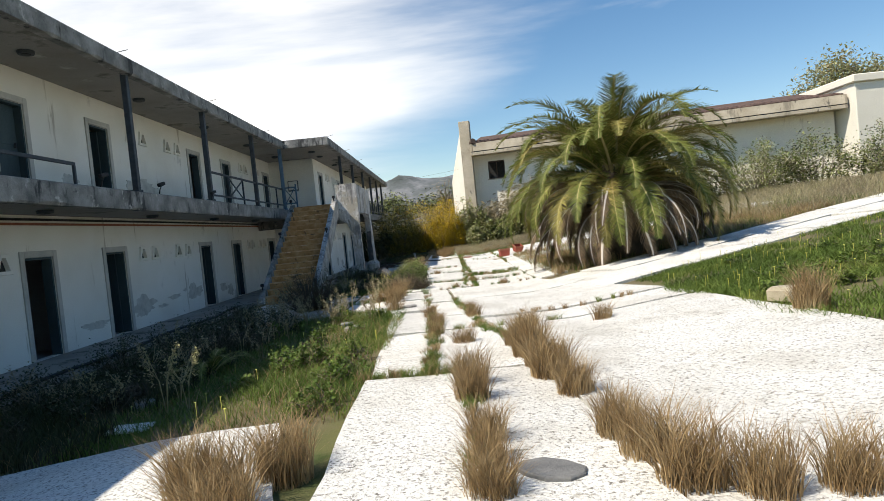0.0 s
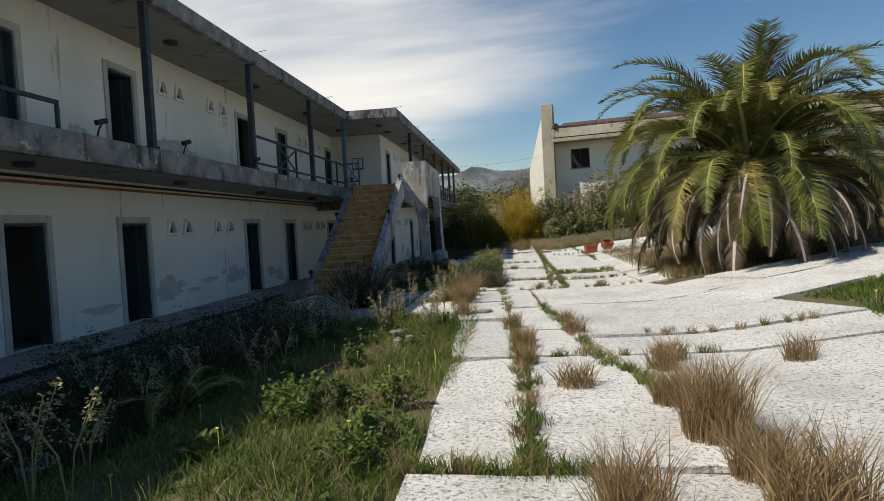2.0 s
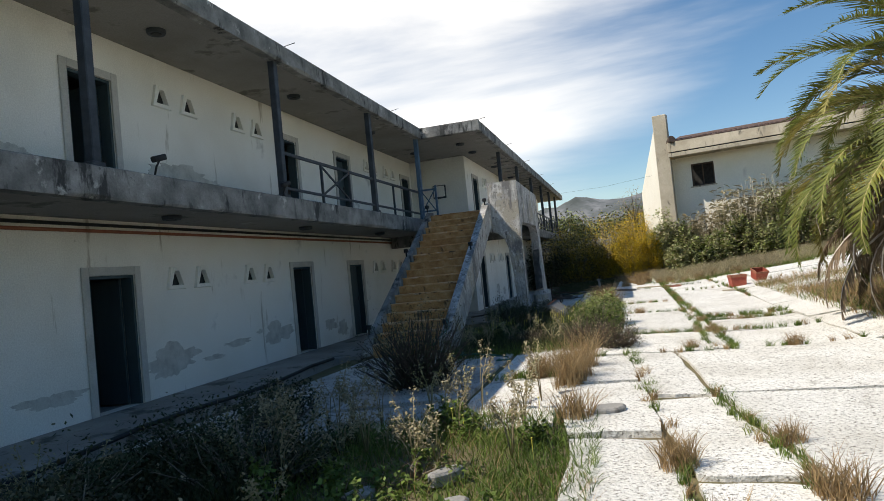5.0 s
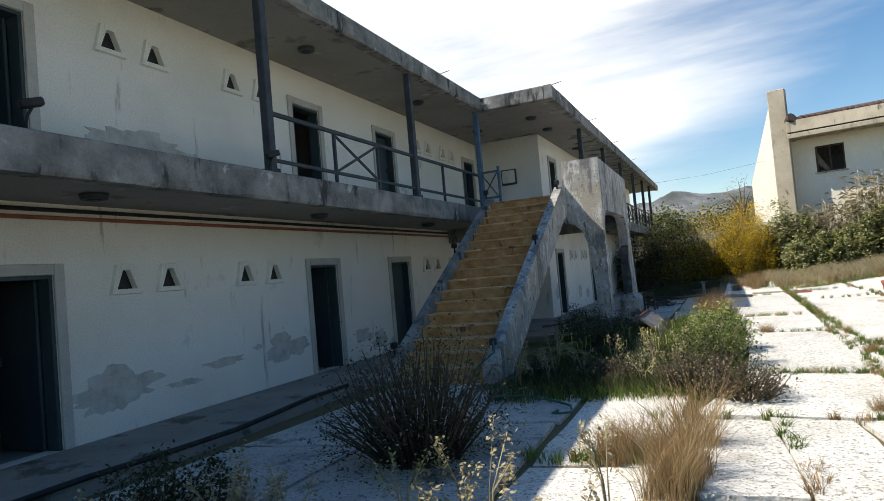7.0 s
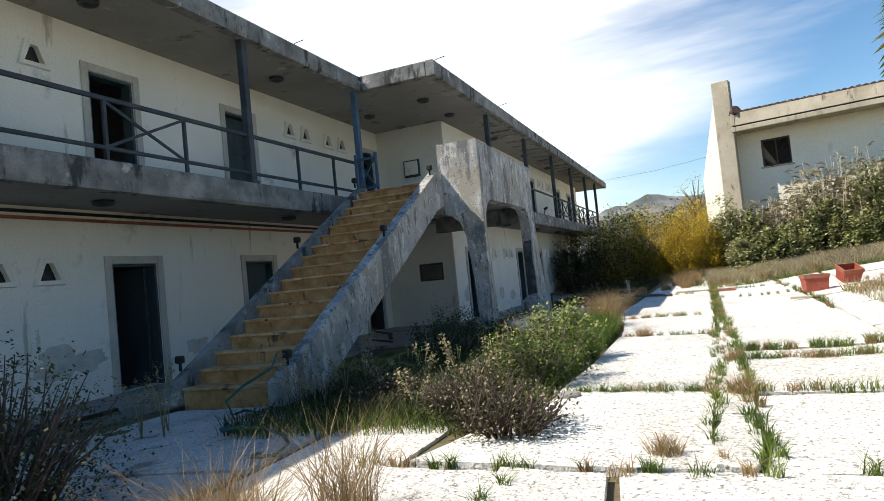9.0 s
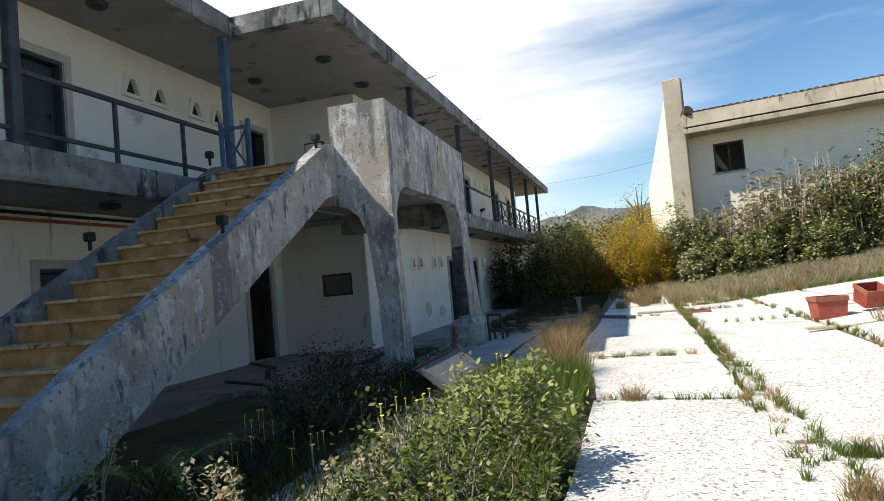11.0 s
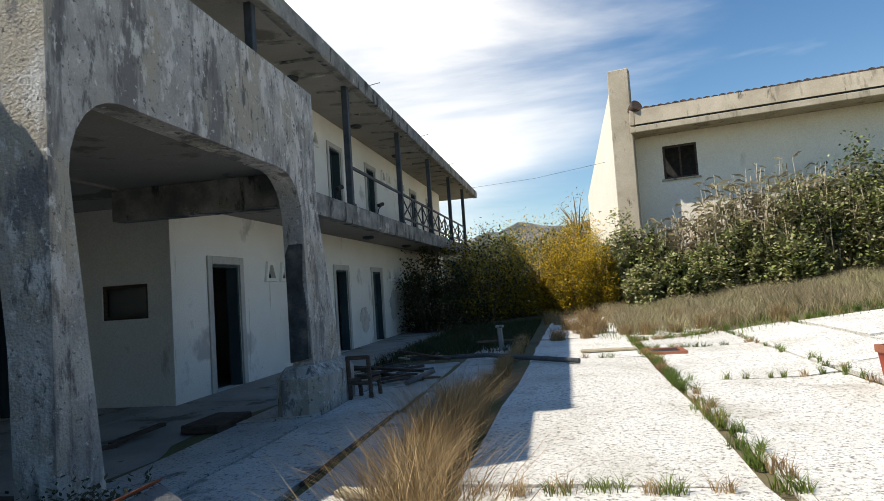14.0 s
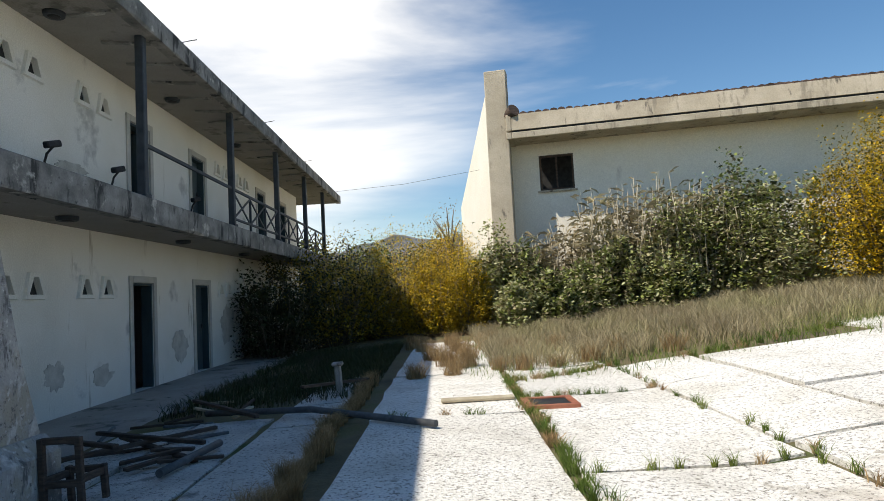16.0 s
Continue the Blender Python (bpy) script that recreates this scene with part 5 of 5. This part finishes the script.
for row in ((2.66, 1.7, 2.62, 6.0, 0.13, 0.8), (1.95, 1.62, 3.0, 1.62, 0.12, 0.8), (2.6, 6, 2.25, 12, 0.35, 0.5), (3.38, 12.5, 3.5, 20, 0.22, 0.36), (3.65, 12.5, 3.64, 20, 0.2, 0.42), (3.58, 20, 3.58, 30, 0.16, 0.5), (2.1, 14.4, 5.2, 14.35, 0.12, 0.6), (0.4, 11.0, 1.5, 11.0, 0.12, 0.6),
            (2.2, 18.5, 3.4, 18.5, 0.2, 0.4), (3.7, 16.0, 5.2, 16.0, 0.12, 0.7), (3.7, 16.8, 5.2, 16.8, 0.12, 0.7), (3.6, 24.9, 5.3, 24.9, 0.3, 0.35), (5.3, 20.6, 5.3, 30, 0.4, 0.3), (1.9, 21.1, 3.4, 21.1, 0.2, 0.5),
            (3.6, 28.2, 5.2, 28.2, 0.2, 0.6), (3.6, 29.6, 5.4, 30.6, 0.15, 0.7), (2.7, 5.0, 4.6, 5.0, 0.2, 0.6), (4.2, 6.4, 6.1, 6.2, 0.25, 0.5), (6.3, 24.6, 9.2, 25.4, 0.5, 0.3), (1.3, 12.3, 5.2, 12.3, 0.22, 0.45), (3.4, 5.2, 3.0, 9.5, 0.2, 0.6), (3.85, 2.6, 3.4, 5.0, 0.15, 0.7), (3.05, -1.5, 3.03, 1.5, 0.2, 0.6),
            (1.9, 27.3, 3.5, 27.3, 0.25, 0.4), (6.4, 30.2, 11, 31.4, 0.3, 0.7)):
    joint(*row)
for name, label, spots, m, seed in (("joint_grass", "short green grass growing along the paving joints", JOINT_GREEN, M_GRASS, 31), ("dry_joint_grass", "short dry grass growing along the paving joints", JOINT_DRY, M_DRY, 32)):
    tagged(raw(name, *blades(spots, 0.16, 0.008, 0.8, random.Random(seed), 2), m), label, "grass", kind="stuff")

# flowers
def flower_patch(name, label, area, count, size, high, seed, keep=None):
    rng = random.Random(seed)
    verts, faces = [], []
    while count:
        x, y = rng.uniform(area[0], area[1]), rng.uniform(area[2], area[3])
        if keep and not keep(x, y):
            continue
        count -= 1
        z, s = gz(x, y) + high * rng.uniform(0.6, 1.2), size * rng.uniform(0.7, 1.2)
        b = len(verts)
        verts.append((x, y, z + 0.3 * s))
        for k in range(6):
            a = k * math.pi / 3
            verts.append((x + s * math.cos(a), y + s * math.sin(a), z + rng.uniform(-0.2, 0.3) * s))
        faces += [(b, b + 1 + k, b + 1 + (k + 1) % 6) for k in range(6)]
        c = len(verts)
        verts += [(x - 0.004, y, z), (x + 0.004, y, z), (x, y, z - high)]
        faces.append((c, c + 1, c + 2))
    return tagged(raw(name, verts, faces, M_FLOWER), label, "flowers", kind="stuff")


flower_patch("flowers", "small yellow flowers in the lawn", (6.8, 16, 1, 12), 320, 0.018, 0.18, 1, lawn)
flower_patch("flowers", "small yellow flowers below the stair", (-1.0, 1.2, 16, 20.3), 90, 0.02, 0.28, 2)
flower_patch("flowers", "scattered yellow flowers in the verge", (-2.0, 1.8, 0, 9), 40, 0.014, 0.18, 3)

# ---- loose things in the court ----
def tub(x, y, turn, lean, size=1.0):
    t = thing("red_planter", "faded red rectangular plastic planter", "planter", "red planters")
    bm = bmesh.new()
    w, d, h = 0.23 * size, 0.19 * size, 0.34 * size
    rings = [[bm.verts.new((sx * w * k, sy * d * k, z)) for sx, sy in ((-1, -1), (1, -1), (1, 1), (-1, 1))] for k, z in ((0.86, 0), (1.0, h), (0.93, h), (0.82, 0.1))]
    for a, b in zip(rings, rings[1:]):
        for k in range(4):
            bm.faces.new((a[k], a[(k + 1) % 4], b[(k + 1) % 4], b[k]))
    bm.faces.new(rings[0][::-1])
    bm.faces.new(rings[-1])
    part("body", bm, M_RED, t)
    part("rim", boxes((-w * 1.05, w * 1.05, -d * 1.05, -d * 0.9, h - 0.06, h + 0.01), (-w * 1.05, w * 1.05, d * 0.9, d * 1.05, h - 0.06, h + 0.01),
                      (-w * 1.05, -w * 0.92, -d * 0.9, d * 0.9, h - 0.06, h + 0.01), (w * 0.92, w * 1.05, -d * 0.9, d * 0.9, h - 0.06, h + 0.01)), M_BRICKRED, t)
    t.matrix_basis = pose(x, y, gz(x, y) - 0.01 + (0.1 if lean else 0), lean, 0, turn)


tub(5.5, 23.8, 8, 0)
tub(6.12, 23.95, 20, 24, 0.85)


def stone(name, label, x, y, w, d, h, seed, material):
    rng = random.Random(seed)
    pts = [((w + rng.uniform(-0.12, 0.06) * w) * math.cos(a), (d + rng.uniform(-0.12, 0.06) * d) * math.sin(a)) for a in (2 * math.pi * k / 9 for k in range(9))]
    bm = prism(bmesh.new(), pts, "z", -0.03, h)
    bmesh.ops.bevel(bm, geom=[e for e in bm.edges if all(v.co.z > 0 for v in e.verts)], offset=h * 0.3, segments=1, affect="EDGES")
    ob = part(name, bm, material)
    ob.matrix_basis = pose(x, y, gz(x, y), 0, 0, rng.uniform(0, 360))
    return tagged(ob, label, "stone")


stone("flat_stone", "flat dark grey stone lying on the paving", 3.44, -1.4, 0.24, 0.15, 0.03, 1, M_STONE)
stone("stone", "pale rough stone at the lawn edge", 7.2, 2.9, 0.26, 0.18, 0.14, 2, M_GREYWOOD)
for k, (x, y) in enumerate(((1.1, 6.3), (0.9, 7.0), (2.0, 8.8), (0.4, 6.6), (-0.7, 2.1), (1.6, 13.9), (2.2, 14.2))):
    stone("rubble_stone", "small piece of broken concrete", x, y, rnd(0.08, 0.2), rnd(0.06, 0.14), 0.06, 10 + k, M_APRON)

pipe = tagged(part("waste_pipe", tube(bmesh.new(), [(-0.3, 28.2, 0.2), (1.1, 27.7, 0.27), (2.55, 26.6, 0.25)], 0.038, n=10), M_PVC), "long dusty grey plastic pipe lying across the paving", "pipe")
tagged(part("waste_pipe", tube(bmesh.new(), [(0.3, 25.5, 0.19), (0.45, 26.5, 0.2)], 0.035, n=10), M_PVC), "short grey plastic pipe on the paving", "pipe")
# added black rod draws the dark line of the shaded joint
tagged(part("rod", tube(bmesh.new(), [(0.645, 21.3, 0.165), (0.66, 23.7, 0.17)], 0.016, n=6), M_BLACK), "thin black rod added to draw a dark paving joint", "rod")
for k, (a, b) in enumerate((((0.4, 26.0), (-0.9, 27.3)), ((-0.9, 26.0), (0.1, 27.4)), ((-1.0, 27.0), (0.3, 26.5)), ((-0.6, 28.6), (0.5, 27.6)), ((-0.2, 25.8), (-1.1, 26.6)), ((0.8, 28.6), (1.5, 30.0)))):
    za = 0.16 + 0.05 * k
    tagged(part("broken_timber", bar(bmesh.new(), (*a, za), (*b, 0.15 + 0.03 * k), 0.06, 0.04, 0.006), M_WOOD), "broken dark timber lying in a heap", "timber", "heap of timber")
fr = thing("wooden_frame", "dark broken wooden chair frame standing by the column", "chair frame")
FX, FY = -0.26, 24.9
for dx, dy, dz in ((0, 0, 0.5), (0.26, 0.02, 0.5), (0.05, 0.26, 0.24), (0.3, 0.28, 0.24)):
    part("leg", bar(bmesh.new(), (FX + dx, FY + dy, 0.1), (FX + dx - 0.02, FY + dy, 0.13 + dz), 0.045, 0.045, 0.005), M_WOOD, fr)
for a, b, z in (((0, 0), (0.26, 0.02), 0.61), ((0, 0), (0.26, 0.02), 0.3), ((0.26, 0.02), (0.3, 0.28), 0.32), ((0, 0), (0.05, 0.26), 0.32), ((0.05, 0.26), (0.3, 0.28), 0.34)):
    part("rail", bar(bmesh.new(), (FX + a[0] - 0.02, FY + a[1], z), (FX + b[0] - 0.02, FY + b[1], z), 0.04, 0.05, 0.005), M_WOOD, fr)
tagged(part("board", boxes((-1.75, -1.3, 23.6, 24.35, 0.004, 0.1), bevel=0.012), M_WOOD), "dark charred board lying under the landing", "board")
plate = thing("tilted_slab", "tilted broken concrete slab with a rusty red edge", "slab")
part("body", prism(bmesh.new(), [(0.30, 0.47), (0.37, 0.50), (0.86, 0.14), (0.80, 0.08)], "y", 18.75, 20.25), M_STONE, plate)
part("edge", prism(bmesh.new(), [(0.285, 0.475), (0.36, 0.51), (0.375, 0.53), (0.28, 0.495)], "y", 18.74, 20.26), M_BRICKRED, plate, "rust red edge strip")
for k, (x, y, r) in enumerate(((-1.9, 21.4, 0.5), (-2.6, 22.4, 0.4), (-2.2, 23.1, 0.35), (-3.3, 21.6, 0.4), (-3.9, 22.8, 0.35), (-2.9, 20.9, 0.3))):
    a = 0.7 * k
    tagged(part("broken_timber", bar(bmesh.new(), (x, y, 0.04), (x + 2 * r * math.cos(a), y + 2 * r * math.sin(a), 0.05 + 0.02 * k), 0.09, 0.035, 0.005), M_WOOD), "charred timber lying on the dark walkway", "timber", "heap of timber")
hole = thing("inspection_hole", "open square inspection hole with a brick red rim", "drain")
part("rim", boxes((3.55, 4.15, 27.35, 27.43, 0.14, 0.235), (3.55, 4.15, 27.87, 27.95, 0.14, 0.235), (3.55, 3.63, 27.43, 27.87, 0.14, 0.235), (4.07, 4.15, 27.43, 27.87, 0.14, 0.235)), M_BRICKRED, hole)
# no real depth: a black block paints the dark inside the rim
part("pit", boxes((3.63, 4.07, 27.43, 27.87, 0.14, 0.222)), M_BLACK, hole, "black block that paints the pit's darkness")
tagged(part("board", boxes((2.6, 3.5, 28.05, 28.2, 0.2, 0.24), bevel=0.01), M_GREYWOOD), "weathered pale board lying on the paving", "board")
tagged(part("board", boxes((4.9, 5.6, 22.6, 22.72, 0.22, 0.26), bevel=0.01), M_GREYWOOD), "weathered pale board lying on the paving", "board")
hose = [(-1.2 + 0.10 * math.sin(1.7 * k), 14.55 - 0.17 * k + 0.14 * math.cos(1.1 * k), 0.5 * max(0.0, 1 - k / 4) + 0.12) for k in range(5)]
hose += [(-1.15 + 0.13 * k + 0.3 * math.sin(0.85 * k), 13.8 - 0.11 * k + 0.22 * math.cos(0.9 * k), 0.125 + 0.01 * (k % 2)) for k in range(14)]
tagged(part("garden_hose", tube(bmesh.new(), hose, 0.014, n=6), M_HOSE), "loose green garden hose trailing from the stair foot", "hose")
tagged(part("cable", tube(bmesh.new(), [(-3.6 + 0.12 * math.sin(k * 1.3), 2.0 + 0.9 * k, 0.03) for k in range(15)], 0.03, n=6), M_BLACK), "black cable lying along the walkway edge", "cable")


# ---- far trees and the overhead cable ----
def tree(name, label, x, y, z, h, r, leaves, size, mats, seed):
    rng = random.Random(seed)
    t = thing(name, label, "tree")
    bm = tube(bmesh.new(), [(x, y, z), (x + 0.2, y, z + h * 0.3), (x - 0.1, y + 0.1, z + h * 0.6)], 0.035 * h, 0.015 * h, 8)
    tips = []
    for k in range(26):
        a, q = rng.uniform(0, 6.283), r * math.sqrt(rng.random())
        top = Vector((x + q * math.cos(a), y + q * math.sin(a), z + h * rng.uniform(0.55, 1.0) * (1 - 0.25 * (q / r) ** 2)))
        tube(bm, [(x, y, z + h * rng.uniform(0.3, 0.6)), Vector((x, y, z + h * 0.6)).lerp(top, 0.6), top], 0.01 * h, 0.003 * h, 5)
        tips.append(top)
    part("trunk", bm, M_BARK, t)
    for m, share in mats:
        spots = []
        for _ in range(int(leaves * share)):
            c = rng.choice(tips)
            spots.append(c + Vector((rng.gauss(0, 1), rng.gauss(0, 1), rng.gauss(0, 0.7))) * r * 0.2)
        tagged(raw("crown", *crown(spots, size, rng), m, t), kind="stuff")


tree("eucalyptus_tree", "tall broad olive-leaved tree behind the house", 41, 56, 2, 11.5, 5.0, 20000, 0.34, ((M_PALELEAF, 0.6), (M_SCRUB, 0.4)), 5)
tree("eucalyptus_tree", "tall broad olive-leaved tree behind the house", 48, 60, 2, 12, 5.0, 14000, 0.34, ((M_PALELEAF, 0.6), (M_SCRUB, 0.4)), 6)
tree("bare_tree", "nearly bare pale tree beside the house", 3.4, 58, 1, 6.0, 1.6, 600, 0.12, ((M_SCRUB, 1.0),), 7)
for k, (x, y, h, r) in enumerate(((-14, 90, 7, 5), (-5, 96, 6, 5), (5, 92, 6.5, 5), (14, 98, 7, 6))):
    tree("distant_tree", "dark distant tree below the hill", x, y, 1, h, r, 4000, 0.4, ((M_DARKLEAF, 0.6), (M_LEAF, 0.4)), 20 + k)
for row in ((1.5, 10.1, 0.9), (1.6, 10.6, 1.0), (1.65, 11.4, 0.9), (1.2, 11.1, 0.8)):
    tuft(TALL_TUFTS, *row[:2], row[2] * 0.75)


tagged(part("overhead_cable", tube(bmesh.new(), [(-1.7, 47.5, 6.15), (1.4, 46.2, 6.1), (4.45, 45.0, 6.3)], 0.006, n=5), M_BLACK), "thin black cable strung between the buildings", "cable")


def stalk(x, y, h, seed):
    rng = random.Random(seed)
    t = thing("dry_flower_stalk", "dry brown flower stalk with withered heads", "weed", "dry stalks")
    z = gz(x, y) - 0.05
    bm = bmesh.new()
    tips = []
    for k in range(4):
        a = rng.uniform(0, 6.283)
        p = Vector((x + 0.16 * math.cos(a), y + 0.16 * math.sin(a), z + h * rng.uniform(0.65, 1.0)))
        tube(bm, [(x, y, z), (x + 0.04 * math.cos(a), y + 0.04 * math.sin(a), z + h * 0.5), p], 0.006, 0.003, 4)
        tips += [p.lerp(Vector((x, y, z)), f) for f in (0, 0.08, 0.16, 0.26, 0.36)]
    part("stem", bm, M_SCRUB, t)
    spots = [p + Vector((rng.gauss(0, 0.02), rng.gauss(0, 0.02), rng.gauss(0, 0.02))) for p in tips for _ in range(9)]
    tagged(raw("seed_head", *crown(spots, 0.03, rng, 1.2), M_SCRUB, t), kind="stuff")


for k in range(34):
    stalk(rnd(-1.4, 1.3), rnd(7.2, 9.6), rnd(0.4, 0.75), k)
for k in range(26):
    stalk(rnd(-2.8, 0.2), rnd(1.0, 7.0), rnd(0.4, 0.8), 100 + k)
for k in range(3):
    stalk(rnd(-2.1, -1.7), rnd(13.4, 13.9), rnd(0.5, 0.8), 300 + k)
for k in range(12):
    stalk(rnd(-0.9, 1.4), rnd(13.6, 15.6), rnd(0.4, 0.8), 200 + k)


# young palm below the stair
sapling = thing("young_palm", "small young palm with a few green fronds", "palm")
sapling.matrix_basis = pose(-0.75, 16.1, gz(-0.75, 16.1) - 0.03)
for k in range(9):
    ob = new("frond", random.choice(GREEN))
    ob.parent = sapling
    ob.matrix_basis = pose(0, 0, 0, 0, 0, 137.5 * k) @ pose(0, 0, 0, 0, -rnd(35, 75), 0) @ Matrix.Scale(rnd(0.18, 0.28), 4)
part("stem", tube(bmesh.new(), [(0, 0, -0.05), (0, 0, 0.06)], 0.05, 0.04, 8), M_TRUNK, sapling)
copy_thing(sapling, pose(-0.4, 3.4, gz(-0.4, 3.4) - 0.03, 0, 0, 40))

# broken opening in the paving before the landing, with a plank
pit = thing("broken_pit", "dark broken opening in the paving with a loose plank", "pit")
# solid black block in place of the shade inside the opening
part("shadow_floor", boxes((0.45, 0.95, 20.75, 20.98, 0.06, 0.165)), M_BLACK, pit, "black block that paints the hollow's shade")
part("plank", bar(bmesh.new(), (1.0, 21.05, 0.2), (1.45, 20.95, 0.21), 0.1, 0.04, 0.006), M_GREYWOOD, pit, "weathered plank")
marker = thing("concrete_post", "short leaning concrete post with a pale cap", "post")
part("shaft", bar(bmesh.new(), (1.2, 29.2, 0.1), (1.17, 29.2, 0.6), 0.09, 0.09, 0.015), M_CONCRETE, marker)
part("cap", boxes((1.1, 1.25, 29.12, 29.27, 0.6, 0.65), bevel=0.015), M_CONCRETE, marker)

tagged(part("pale_panel", boxes((-0.45, -0.05, 0.8, 1.05, 0.16, 0.19), bevel=0.01), M_PLASTER), "broken pale panel lying in the grass", "panel")
# more loose timber before the far rooms
for k in range(16):
    x, y, a, ln = rnd(-1.3, 0.3), rnd(25.6, 29.6), rnd(0, 3.14), rnd(0.3, 1.0)
    z = gz(x, y) + 0.03
    tagged(part("broken_timber", bar(bmesh.new(), (x, y, z), (x + ln * math.cos(a), y + ln * math.sin(a), z + rnd(0, 0.06)), rnd(0.03, 0.08), 0.03, 0.004), random.choice((M_WOOD, M_WOOD, M_GREYWOOD, M_PVC))),
           "broken timber strip lying among debris", "timber", "heap of timber")

shrub("dry_shrub", "low brown tangled dry shrub on the paving edge", 1.6, 13.5, 0.58, 0.5, 2600, 0.028, ((M_SCRUB, 0.2), (M_DARKLEAF, 0.8)), 91, 190, stem_mat=M_WOOD)
shrub("dry_shrub", "low brown tangled dry shrub on the paving edge", 2.0, 13.1, 0.5, 0.45, 2200, 0.028, ((M_SCRUB, 0.25), (M_DARKLEAF, 0.75)), 95, 170, stem_mat=M_WOOD)
shrub("dry_shrub", "low brown tangled dry shrub below the stair", 0.5, 14.2, 0.5, 0.36, 3000, 0.032, ((M_SCRUB, 0.15), (M_DARKLEAF, 0.85)), 92, 70, stem_mat=M_WOOD)
# dark leaves paint the shade here too
shrub("shrub", "leafy shrub below the stair, its shade put into dark leaves", -0.1, 17.2, 0.6, 0.55, 4600, 0.034, ((M_DARKLEAF, 1.0),), 93, 34)
shrub("shrub", "leafy shrub by the landing, its shade put into dark leaves", 0.05, 20.0, 0.5, 0.45, 3600, 0.034, ((M_DARKLEAF, 1.0),), 94, 28)
